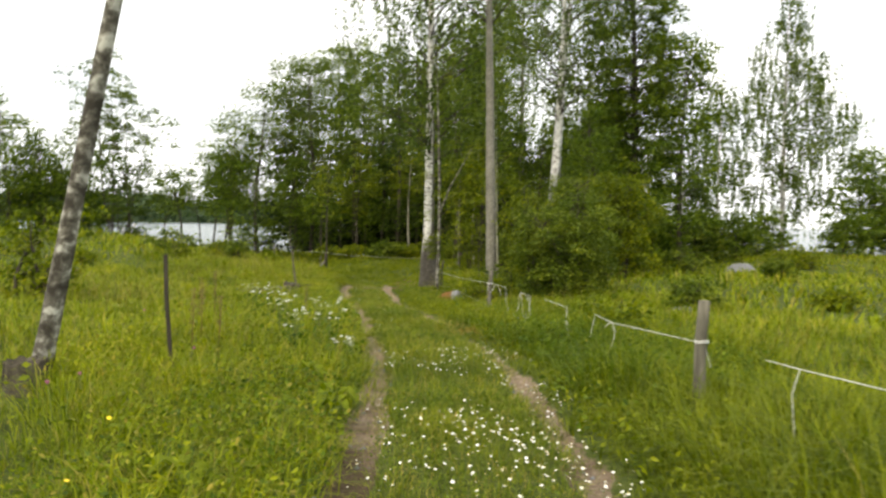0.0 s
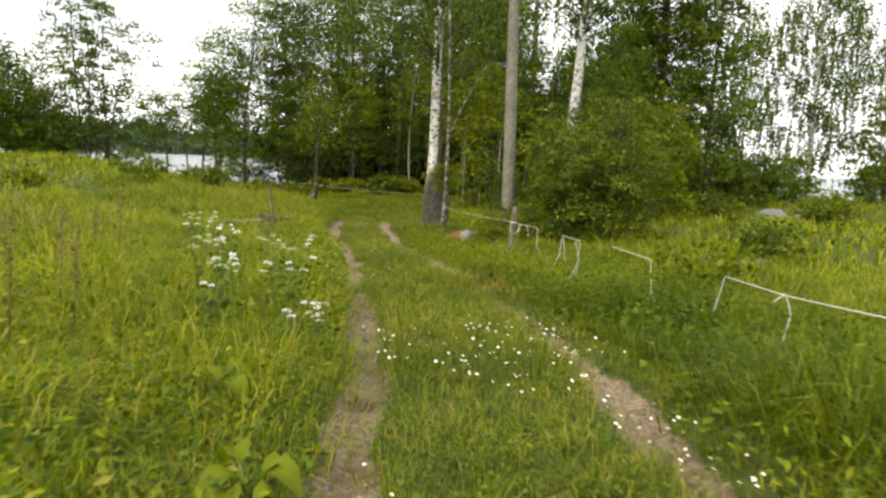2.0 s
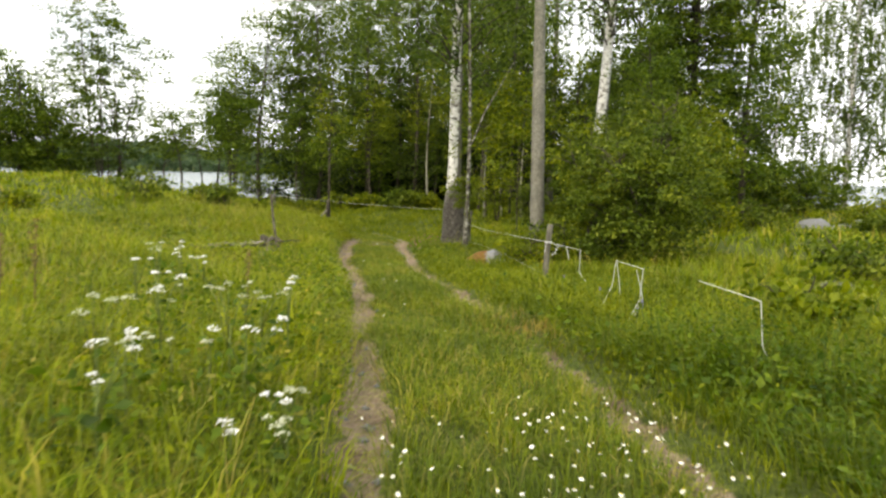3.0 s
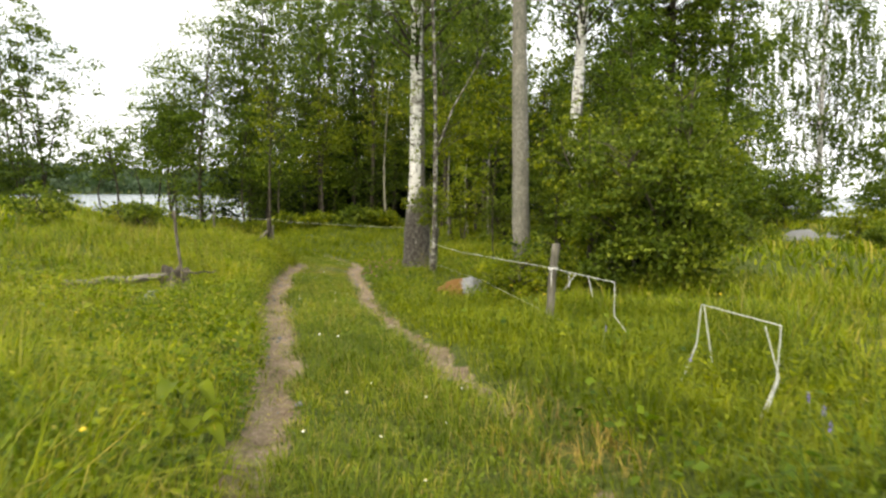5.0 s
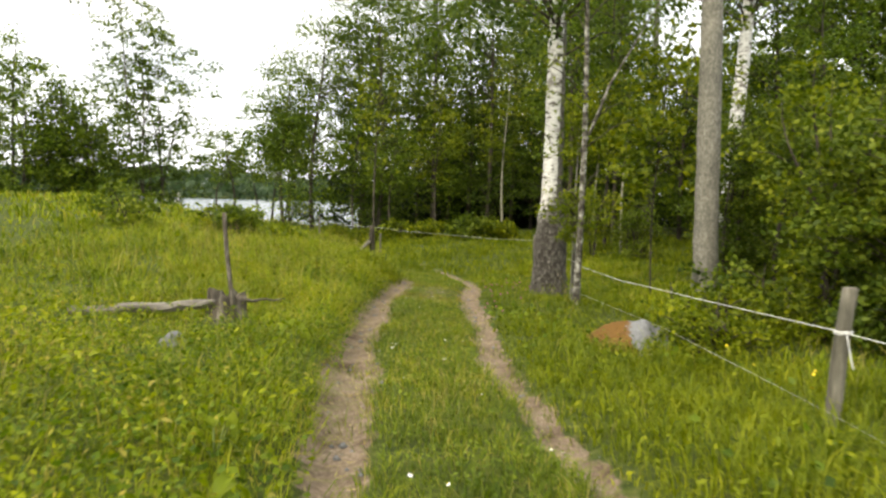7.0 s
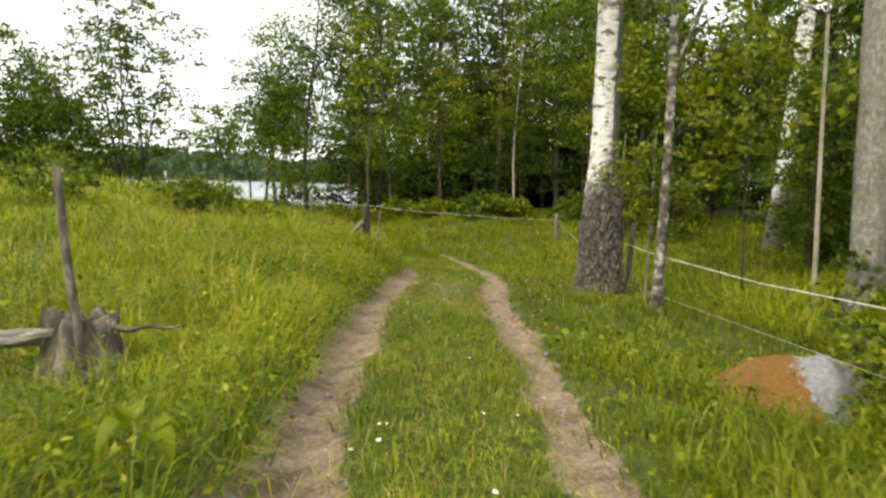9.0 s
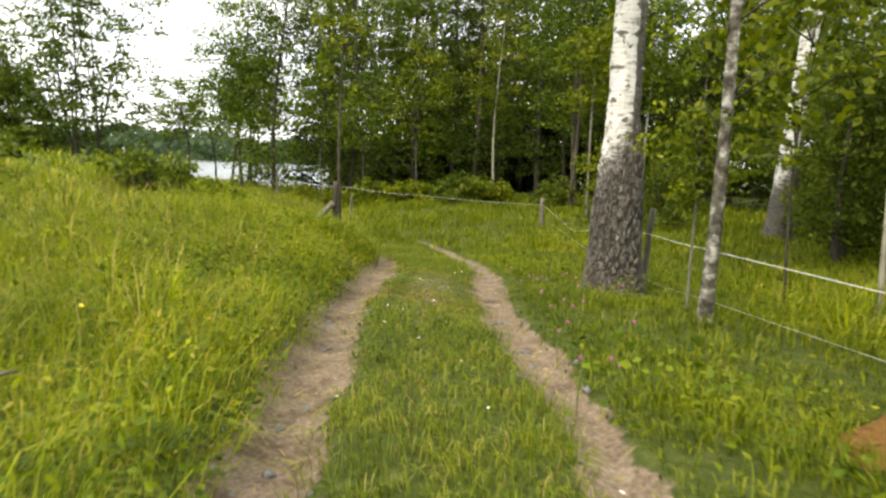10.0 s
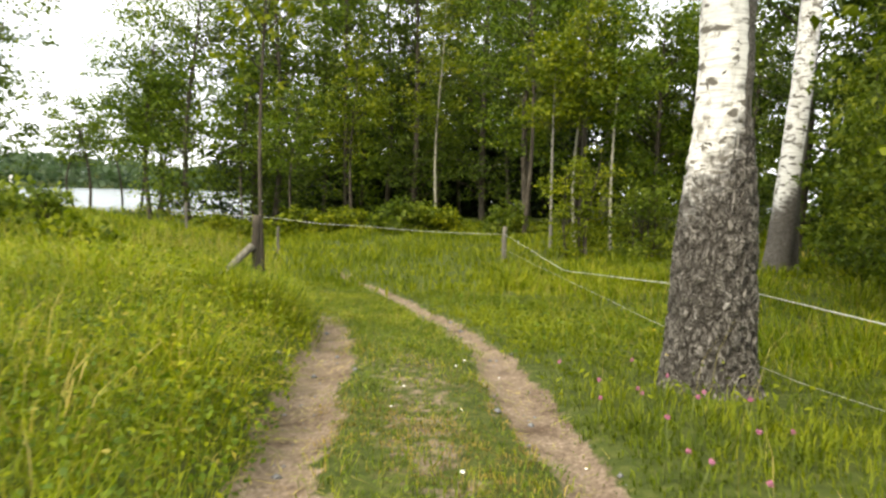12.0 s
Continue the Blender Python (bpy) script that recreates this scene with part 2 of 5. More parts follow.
def make_rock():
    m, n, out = nodes_of("granite")
    f = noise_of(n, 30, 6, 0.75)
    c = ramp(n, f, [(0.3, (0.1, 0.103, 0.108)), (0.55, (0.2, 0.205, 0.21)), (0.78, (0.34, 0.34, 0.34))])
    moss = ramp(n, noise_of(n, 55, 5, 0.7), [(0.3, (0.085, 0.045, 0.014)), (0.6, (0.17, 0.088, 0.022)), (0.8, (0.25, 0.15, 0.055))])
    at = n.nodes.new("ShaderNodeAttribute")
    at.attribute_name = "moss"
    add = n.nodes.new("ShaderNodeMath")
    add.operation = "ADD"
    n.links.new(at.outputs["Fac"], add.inputs[0])
    n.links.new(noise_of(n, 8, 5, 0.65), add.inputs[1])
    c = mix(n, ramp(n, add.outputs[0], [(0.93, (0, 0, 0)), (1.05, (1, 1, 1))]), c, moss)
    solid(n, out, c, 0.9, bump(n, f, 0.6, 0.02), spec=0.2)
    return m


M_ROCK = make_rock()


def make_water():
    m, n, out = nodes_of("lake_water")
    p = solid(n, out, (0.05, 0.075, 0.085), 0.22, bump(n, noise_of(n, 0.9, 4, 0.6, (1, 2.2, 1)), 0.35, 0.25), spec=0.5)
    p.inputs["IOR"].default_value = 1.33
    return m


M_WATER = make_water()


# ---- mesh helpers ----
def tri_mesh(name, verts, tris, material, smooth=False):
    verts, tris = np.ascontiguousarray(verts, dtype=np.float32), np.ascontiguousarray(tris, dtype=np.int32)
    me = bpy.data.meshes.new(name)
    me.vertices.add(len(verts))
    me.vertices.foreach_set("co", verts.ravel())
    me.loops.add(tris.size)
    me.loops.foreach_set("vertex_index", tris.ravel())
    me.polygons.add(len(tris))
    me.polygons.foreach_set("loop_start", np.arange(0, tris.size, 3, dtype=np.int32))
    if smooth:
        me.polygons.foreach_set("use_smooth", np.ones(len(tris), dtype=bool))
    me.materials.append(material)
    me.update(calc_edges=True)
    return me


def empty(name, m, label="", category="", group=""):
    ob = new(name)
    ob.empty_display_size = 0.2
    ob.matrix_world = m
    return tagged(ob, label, category, group)


def part_np(name, verts, tris, material, parent, label="", smooth=False):
    ob = new(name, tri_mesh(name, verts, tris, material, smooth))
    ob.parent = parent
    return tagged(ob, label)


def tube(points, radii, sides=7, knobbly=0.0, rng=None):
    """A tapered tube along points, with a closed tip."""
    pts, rad = np.asarray(points, float), np.asarray(radii, float)
    n = len(pts)
    tang = np.gradient(pts, axis=0)
    tang /= np.linalg.norm(tang, axis=1, keepdims=True) + 1e-9
    ref = np.array([1.0, 0, 0]) if abs(tang[0][0]) < 0.8 else np.array([0, 1.0, 0])
    u = np.cross(tang, ref)
    u /= np.linalg.norm(u, axis=1, keepdims=True) + 1e-9
    v = np.cross(tang, u)
    a = np.linspace(0, 2 * np.pi, sides, endpoint=False)
    ring = u[:, None, :] * np.cos(a)[None, :, None] + v[:, None, :] * np.sin(a)[None, :, None]
    r = rad[:, None] * np.ones(sides)[None, :]
    if knobbly and rng is not None:
        r = r * (1 + knobbly * rng.uniform(-1, 1, r.shape))
    verts = (pts[:, None, :] + ring * r[:, :, None]).reshape(-1, 3)
    i, j = np.meshgrid(np.arange(n - 1), np.arange(sides), indexing="ij")
    p, q = i * sides + j, i * sides + (j + 1) % sides
    tris = np.concatenate([np.stack([p, q, q + sides], -1).reshape(-1, 3), np.stack([p, q + sides, p + sides], -1).reshape(-1, 3)])
    verts = np.concatenate([verts, pts[:1], pts[-1:]])
    k = np.arange(sides)
    tris = np.concatenate([tris, np.stack([np.full(sides, n * sides), (k + 1) % sides, k], -1), np.stack([np.full(sides, n * sides + 1), (n - 1) * sides + k, (n - 1) * sides + (k + 1) % sides], -1)])
    return verts, tris


def merge(pieces):
    vs, ts, off = [], [], 0
    for v, t in pieces:
        vs.append(v)
        ts.append(np.asarray(t) + off)
        off += len(v)
    return np.concatenate(vs), np.concatenate(ts)


def leaves(centres, size, rng, droop=0.0, slim=0.62, flat=0.0):
    """Folded diamond leaves, one at each centre."""
    n = len(centres)
    d = rng.normal(size=(n, 3))
    d[:, 2] = d[:, 2] * (1 - flat) - droop
    d /= np.linalg.norm(d, axis=1, keepdims=True) + 1e-9
    up = rng.normal(size=(n, 3))
    up[:, 2] += flat * 3
    s = np.cross(d, up)
    s /= np.linalg.norm(s, axis=1, keepdims=True) + 1e-9
    nn = np.cross(s, d)
    sz = size * rng.uniform(0.65, 1.35, (n, 1))
    c = np.asarray(centres)
    a, b = c - d * sz * 0.5, c + d * sz * 0.5
    l = c + s * sz * 0.5 * slim + nn * sz * 0.1 - d * sz * 0.08
    r = c - s * sz * 0.5 * slim + nn * sz * 0.1 - d * sz * 0.08
    verts = np.stack([a, l, b, r], 1).reshape(-1, 3)
    k = np.arange(n)[:, None] * 4
    tris = np.concatenate([k + [0, 2, 1], k + [0, 3, 2]])
    return verts, tris


def blades(base, height, width, rng, lean, turn):
    """Bent grass blades, each arching over towards its own side: five points and three triangles each."""
    n = len(base)
    out = np.stack([np.cos(turn), np.sin(turn), np.zeros(n)], 1)
    a = turn + np.pi / 2 + rng.normal(0, 0.5, n)
    face = np.stack([np.cos(a), np.sin(a), np.zeros(n)], 1)
    h, w = height[:, None], (width * rng.uniform(0.7, 1.3, n))[:, None]
    k = (rng.uniform(0.2, 1.05, n) * lean)[:, None]
    up = np.array([0, 0, 1.0])
    low = base - up * 0.03
    mid = base + up * h * (0.62 - 0.1 * k) + out * h * k * 0.4
    tip = base + up * h * (1 - 0.5 * np.minimum(k, 1.2) ** 1.5) + out * h * k * 1.15
    verts = np.stack([low - face * w * 0.4, low + face * w * 0.4, mid - face * w * 0.5, mid + face * w * 0.5, tip], 1).reshape(-1, 3)
    o = np.arange(n)[:, None] * 5
    tris = np.concatenate([o + [0, 1, 3], o + [0, 3, 2], o + [2, 3, 4]])
    return verts, tris


# ---- the lie of the land ----
RUT_Y = np.array([-8, 0, 3.7, 6.4, 9, 11, 12.5, 16, 17.4, 20, 21.6, 24, 26, 28.2, 30, 34, 40])
RUT_L = np.array([-0.4, -0.42, -0.46, -0.6, -0.9, -1.22, -1.46, -2.2, -2.56, -2.95, -3.12, -3.32, -3.6, -4.15, -4.7, -6.2, -9.0])
RUT_R = np.array([1.0, 0.98, 0.9, 0.78, 0.58, 0.2, -0.22, -0.98, -1.2, -1.55, -1.74, -1.94, -2.2, -2.75, -3.3, -4.75, -7.4])
LAKE_Z = -4.0


def smooth(a, b, v):
    s = np.clip((v - a) / (b - a), 0, 1)
    return s * s * (3 - 2 * s)


def wave(x, y, s, k):
    return np.sin(x * s + 1.3 * k) * np.cos(y * s * 0.87 + 2.1 * k) + 0.5 * np.sin(x * s * 2.13 + y * s * 1.7 + k)


def rut_at(x, y):
    """How deep in a wheel rut a place lies, 0 to 1, and the offsets from the two ruts."""
    jog = 0.025 * np.sin(y * 1.1) + 0.012 * np.sin(y * 2.9 + 1)
    dl, dr = x - np.interp(y, RUT_Y, RUT_L) - jog, x - np.interp(y, RUT_Y, RUT_R) - jog * 0.8
    fade, fade_l = 1 - smooth(30, 36, y), 1 - smooth(25, 28, y)
    wl = 0.13 + 0.085 * smooth(11, 16, y) + 0.02 * np.sin(y * 1.7) + 0.012 * np.sin(y * 4.1)
    wr = np.maximum(0.03, 0.115 + 0.06 * smooth(15, 21, y) + 0.02 * np.sin(y * 1.9 + 2) - 0.1 * np.exp(-((y - 10.2) / 1.5) ** 2))
    rag = 0.03 * wave(x, y, 5.7, 2) + 0.02 * wave(x, y, 11.3, 4)
    return np.maximum(np.exp(-((dl + rag) / wl) ** 4) * fade_l, np.exp(-((dr - rag) / wr) ** 4) * fade), dl, dr


def ground(x, y):
    x, y = np.asarray(x, float), np.asarray(y, float)
    rut, dl, dr = rut_at(x, y)
    z = -0.045 * np.minimum(y, 32) + 0.0
    z = np.where(y > 32, -1.44 + 0.1 * (1 - np.exp(-np.maximum(y - 32, 0) / 8)), z)
    left = np.maximum(-dl - 0.3, 0)
    z = z + 1.35 * (1 - np.exp(-left / 9)) * (0.3 + 0.7 * smooth(12, 28, y))
    z = z + 0.26 * (1 - np.exp(-left / 0.4)) * smooth(17.5, 25, y)
    z = z + 0.09 * smooth(0.12, 0.38, -dl) * smooth(3, 7, y)
    right = np.maximum(dr - 3.0, 0)
    z = z + 0.35 * (1 - np.exp(-right / 6)) - 0.1 * np.exp(-((dr - 1.7) / 0.9) ** 2) * smooth(12, 16, y) * smooth(20.2, 18.8, y)
    z = z + 0.1 * np.exp(-((dr - 1.6) / 0.8) ** 2) * smooth(19, 20.2, y) * smooth(21.9, 20.9, y) - 0.12 * smooth(23, 28, y) * smooth(40, 32, y)
    near = np.exp(-(np.minimum(np.abs(dl), np.abs(dr)) / 3.0) ** 2)
    z = z + 0.035 * wave(x, y, 0.9, 1) * (1 - 0.6 * near) + 0.16 * wave(x, y, 0.21, 2) * (1 - near)
    z = z - 1.3 * smooth(34, 50, y) * smooth(-4, -13, x)
    z = z + 0.4 * np.exp(-((x + 19) / 7) ** 2 - ((y - 33) / 8) ** 2)
    z = z - 0.12 * np.exp(-((x + 4.0) ** 2 + (y - 17.0) ** 2) / 2.2)
    z = z - 0.07 * rut
    away = -0.55 * x + 0.83 * y
    shore = np.maximum(smooth(57, 80, away) * smooth(4, -14, x), smooth(46, 100, x + 0.25 * y))
    shore = np.maximum(shore, smooth(85, 130, y))
    shore = np.maximum(shore, smooth(60, 110, np.maximum(-y, -x)))
    z = z * (1 - shore) + (LAKE_Z - 3.0) * shore
    far = np.hypot(x, y)
    turn = np.arctan2(x, y)
    return z + (smooth(560, 700, far) * (12 - 4 * np.sin(turn * 5 + 1)) + smooth(900, 2200, far) * 8) * smooth(0.25, 0.05, np.abs(turn + 0.6) - 0.6)


def spread(inner, step, outer, grow):
    v, s = [inner[0]], step
    while v[-1] < inner[1]:
        v.append(v[-1] + step)
    hi = v[-1]
    while hi < outer:
        s *= grow
        hi += s
        v.append(hi)
    s, lo = step, inner[0]
    while lo > -outer:
        s *= grow
        lo -= s
        v.insert(0, lo)
    return np.array(v)


def build_ground():
    gx, gy = spread((-5.5, 2.5), 0.11, 2400, 1.13), spread((1, 30), 0.15, 2400, 1.13)
    X, Y = np.meshgrid(gx, gy)
    verts = np.stack([X, Y, ground(X, Y)], -1).reshape(-1, 3)
    w, h = len(gx), len(gy)
    i, j = np.meshgrid(np.arange(h - 1), np.arange(w - 1), indexing="ij")
    p = i * w + j
    tris = np.concatenate([np.stack([p, p + 1, p + w + 1], -1).reshape(-1, 3), np.stack([p, p + w + 1, p + w], -1).reshape(-1, 3)])
    me = tri_mesh("ground", verts, tris, M_GROUND, True)
    bare = rut_at(X, Y)[0].ravel()
    centre = np.exp(-((X - np.interp(Y, RUT_Y, (RUT_L + RUT_R) / 2)) / 0.42) ** 2) * np.exp(-((Y - 22.0) / 3.5) ** 2)
    bare = np.maximum(bare, 0.42 * centre.ravel())
    # Painted-shade mask, strong near the start and gone by about y 6.
    start_shade = smooth(5.4, 2.2, Y + 0.8 * wave(X, Y, 1.3, 4)).ravel()
    me.attributes.new("start_shade", "FLOAT", "POINT").data.foreach_set("value", start_shade.astype(np.float32))
    me.attributes.new("bare", "FLOAT", "POINT").data.foreach_set("value", bare.astype(np.float32))
    tagged(new("ground", me), "meadow ground with two bare earth wheel ruts", "ground", kind="structure")


build_ground()
wb = bmesh.new()
bmesh.ops.create_circle(wb, cap_ends=True, segments=64, radius=2300)
for v in wb.verts:
    v.co.z = LAKE_Z
water_me = bpy.data.meshes.new("water")
wb.to_mesh(water_me)
water_me.materials.append(M_WATER)
tagged(new("water", water_me), "pale rippled lake water under an overcast sky", "lake", kind="structure")


def far_woods():
    rng = np.random.default_rng(5)
    n = 18000
    a = rng.uniform(-1.3, 0.1, n)
    r = rng.uniform(575, 760, n)
    x, y = r * np.sin(a), r * np.cos(a)
    top = 9 + 5 * rng.random(n) + 3 * np.sin(a * 23) + 2 * np.sin(a * 57)
    c = np.stack([x, y, np.maximum(ground(x, y), LAKE_Z) + top * rng.uniform(0.1, 1, n)], 1)
    v, t = leaves(c, 5.0, rng, slim=0.8)
    ob = new("far_woods", tri_mesh("far_woods", v, t, M_HAZYLEAF))
    tagged(ob, "dark blue-green wooded far shore of the lake, haze put into the leaf colour", "woods", kind="stuff")


# Blue, low-contrast leaves: distance haze put into the colour.
M_HAZYLEAF = leaf_material("hazy_leaf", (0.05, 0.085, 0.075), (0.065, 0.1, 0.085), (0.08, 0.115, 0.1), 0.01)
far_woods()


# ---- trees ----
def crown_points(rng, axis, radius, n_clump, per_clump, clump, profile, lower):
    """Leaf centres gathered in clumps round the branch ends of a crown."""
    h0, h1 = lower, 1.0
    k = rng.uniform(0, 1, n_clump * 4)
    env = np.array([profile(v) for v in k])
    pick = rng.choice(len(k), n_clump, replace=False, p=env / env.sum())
    k, env = k[pick], env[pick]
    f = h0 + (h1 - h0) * k
    a = rng.uniform(0, 2 * np.pi, n_clump)
    rr = radius * env * np.sqrt(rng.uniform(0.12, 1.0, n_clump))
    idx = f * (len(axis) - 1)
    i0 = np.clip(idx.astype(int), 0, len(axis) - 2)
    base = axis[i0] + (axis[i0 + 1] - axis[i0]) * (idx - i0)[:, None]
    cc = base + np.stack([np.cos(a) * rr, np.sin(a) * rr, rng.normal(0, 0.25, n_clump) * radius * 0.3], 1)
    return base, cc, clump * rng.uniform(0.6, 1.4, n_clump), per_clump


def make_tree(name, x, y, height, trunk_r, radius, bark, leaf, seed, label, category="tree", lower=0.35, n_clump=90, per_clump=55, clump=0.55,
              leaf_size=0.13, lean=(0.0, 0.0), bend=0.25, profile=None, weep=0.0, stems=1, group="", limbs=True, root=0.0, sides=9, stem_gap=0.25, sink=0.06, plates=False, girth=None, forks=()):
    rng = np.random.default_rng(seed)
    profile = profile or (lambda k: (0.35 + 0.65 * math.sin(math.pi * min(1, 0.18 + 0.75 * k))) * (1 - 0.55 * max(0, k - 0.6) / 0.4))
    z = float(ground(x, y))
    tree = empty(name, pose(x, y, z), label, category, group)
    wood, twigs, foliage = [], [], []
    for s in range(stems):
        off = np.array([0.0, 0.0]) if stems == 1 else rng.normal(0, stem_gap, 2)
        hs = height * (1 if s == 0 else rng.uniform(0.75, 1.0))
        n = 12
        f = np.linspace(0, 1, n)
        sway = rng.normal(0, bend, 2)
        spray = np.array([0.0, 0.0]) if stems == 1 else rng.normal(0, 0.09, 2) * hs
        axis = np.stack([off[0] + (lean[0] * hs + spray[0]) * f + sway[0] * np.sin(f * 5), off[1] + (lean[1] * hs + spray[1]) * f + sway[1] * np.sin(f * 4 + 1), -sink + f * hs], 1)
        axis[:, :2] -= axis[0, :2] - off
        fine_f = np.linspace(0, 1, 340 if plates else 34) ** (1.9 if plates else 1.5)
        fine = np.stack([np.interp(fine_f, f, axis[:, i]) for i in range(3)], 1)
        thick = np.interp(fine_f, f, trunk_r * (1 if s == 0 else 0.8) * ((1 - f) ** 0.8 * 0.93 + 0.05)) + trunk_r * root * np.exp(-fine_f * hs / 0.36)
        if girth:
            thick = np.interp(fine_f * hs, [g[0] for g in girth] + [hs], [g[1] for g in girth] + [0.02])
        wood.append(tube(fine, thick, sides, 0.0 if plates else 0.05 if root else 0.02, rng))
        base, cc, cr, per = crown_points(rng, axis, radius, max(3, n_clump // stems), per_clump, clump, profile, lower)
        if limbs:
            for b, c in zip(base[::2], cc[::2]):
                start = b - np.array([0, 0, min(0.55 * np.linalg.norm(c - b), b[2] * 0.5)])
                m = (start + c) / 2 + np.array([0, 0, 0.08 * radius])
                lr = max(0.012, trunk_r * 0.16)
                twigs.append(tube([start, m, c], [lr, lr * 0.6, lr * 0.25], 4))
        for c, s_r in zip(cc, cr):
            p = rng.normal(0, 1, (per, 3))
            p *= (rng.uniform(0.1, 1, (per, 1)) ** 0.45) * s_r / (np.linalg.norm(p, axis=1, keepdims=True) + 1e-6)
            p[:, 2] = np.where(p[:, 2] > 0, p[:, 2] * 0.75, p[:, 2] * 0.3) - 0.25 * (p[:, 0] ** 2 + p[:, 1] ** 2) / max(s_r, 0.1)
            if weep:
                strand = rng.integers(0, 6, per)
                ax = rng.normal(0, s_r * 0.55, (6, 2))
                p[:, :2] = ax[strand] + rng.normal(0, 0.05, (per, 2))
                p[:, 2] = -rng.uniform(0, weep, per)
            foliage.append(c + p)
    for points, radii in forks:
        wood.append(tube(points, radii, 8, 0.05, rng))
    if len(twigs) <= 45:
        for v, t in twigs:
            part_np("branch", v, t, M_DARKBARK, tree, smooth=True)
        twigs = []
    own = sum(len(t) for _, t in wood)
    v, t = merge(wood + twigs)
    trunk = part_np("trunk", v, t, bark, tree, smooth=True)
    if bark is M_BIRCH and stems == 1:
        rings = v[:len(fine) * sides].reshape(len(fine), sides, 3)
        rings = rings - rings.mean(1, keepdims=True)
        # Side mask for the cork and shade painted up the +x side.
        east = np.zeros(len(v), dtype=np.float32)
        side = (rings[:, :, 0] / (np.linalg.norm(rings, axis=2) + 1e-6)).ravel()
        east[:len(fine) * sides] = 0.25 * side + 7.0 * np.maximum(side - 0.4, 0)
        trunk.data.attributes.new("shade_side", "FLOAT", "POINT").data.foreach_set("value", east)
    if plates:
        crack_bark(trunk.data)
    if twigs:
        trunk.data.materials.append(M_DARKBARK)
        trunk.data.polygons.foreach_set("material_index", (np.arange(len(t)) >= own).astype(np.int32))
    fol = np.concatenate(foliage)
    v, t = leaves(fol, leaf_size, rng, droop=0.3 + weep * 0.5, flat=0.0 if weep else 0.2)
    part_np("crown", v, t, leaf, tree)
    return tree


def crack_bark(me):
    """Stands the corky plates of the lower trunk proud of the cracks between them."""
    deep = np.zeros(len(me.vertices), dtype=np.float32)
    for v in me.vertices:
        if v.co.z > 4.5 or v.co.x ** 2 + v.co.y ** 2 > 0.3:
            continue
        p = Vector((v.co.x * 17, v.co.y * 17, v.co.z * 8))
        p += noise.noise_vector(p * 0.7) * 0.5
        d = noise.voronoi(p)[0]
        f = min(1.0, (d[1] - d[0]) / 0.2)
        amount = max(0.0, min(1.0, (2.2 - v.co.z) / 0.6)) * (1 - f * f)
        deep[v.index] = 0.75 * amount
        n = Vector((v.co.x, v.co.y, 0)).normalized()
        v.co -= n * (0.024 * amount - 0.02 * noise.noise(p * 0.35) - 0.008 * noise.noise(p * 1.3) - 0.004 * noise.noise(p * 4.1))
    me.attributes.new("crack", "FLOAT", "POINT").data.foreach_set("value", deep)


def tall_profile(k):
    return 0.45 + 0.55 * math.sin(math.pi * (0.1 + 0.8 * k))


# big birch by the fence, with corky lower bark
make_tree("birch_tree", -0.45, 22.85, 17, 0.19, 3.4, M_BIRCH, M_BIRCHLEAF, 11, "old birch with white upper and corky grey lower bark", "birch tree",
          lower=0.3, n_clump=210, per_clump=92, leaf_size=0.11, bend=0.02, lean=(-0.006, 0.0), weep=1.2, clump=0.75, sides=150, plates=True,
          girth=[(0, 0.4), (0.12, 0.35), (0.35, 0.31), (0.8, 0.29), (1.3, 0.262), (1.7, 0.215), (2.05, 0.178), (3.4, 0.16), (5, 0.145), (9, 0.1)])
# slender grey trunk beside the bush
make_tree("aspen_tree", 1.45, 19.7, 15, 0.165, 2.4, M_GREYBARK, M_ALDER, 12, "tall aspen with a bare straight grey trunk", "tree",
          lower=0.55, n_clump=70, per_clump=60, leaf_size=0.12, bend=0.02, lean=(-0.028, 0.0), root=0.22, sides=20)
# young trunk at the fence
make_tree("rowan_sapling", -0.14, 20.4, 8.5, 0.052, 0.9, M_LICHEN, M_YELLOWLEAF, 13, "thin young rowan trunk with sparse leaves at the fence", "sapling",
          lower=0.14, n_clump=52, per_clump=42, clump=0.25, leaf_size=0.05, bend=0.03, lean=(-0.012, 0.0), root=0.3,
          forks=[([(-0.02, 0, 2.15), (0.16, 0.0, 2.6), (0.34, 0.05, 3.1), (0.62, 0.05, 3.6), (1.0, 0.1, 4.3)], [0.026, 0.022, 0.018, 0.012, 0.005])])
make_tree("young_aspen", 1.79, 21.65, 6.5, 0.03, 1.0, M_PALEBARK, M_YELLOWLEAF, 131, "young aspen with a pale thin trunk behind the fence", "tree",
          lower=0.45, n_clump=18, per_clump=34, clump=0.36, leaf_size=0.09, bend=0.02, lean=(-0.03, 0.0))
make_tree("young_maple", 1.25, 22.4, 4.4, 0.016, 0.9, M_DARKBARK, M_YELLOWLEAF, 133, "young maple with broad yellow-green leaves behind the fence", "tree",
          lower=0.4, n_clump=40, per_clump=32, clump=0.34, leaf_size=0.12, bend=0.04)
# white birches further back
make_tree("birch_tree", 4.95, 32.6, 18, 0.27, 3.2, M_BIRCH, M_BIRCHLEAF, 14, "stout leaning white birch behind the fence", "birch tree",
          lower=0.45, n_clump=100, per_clump=60, leaf_size=0.13, lean=(0.055, 0.0), weep=1.4, clump=0.7, root=0.2, sides=16, bend=0.15)
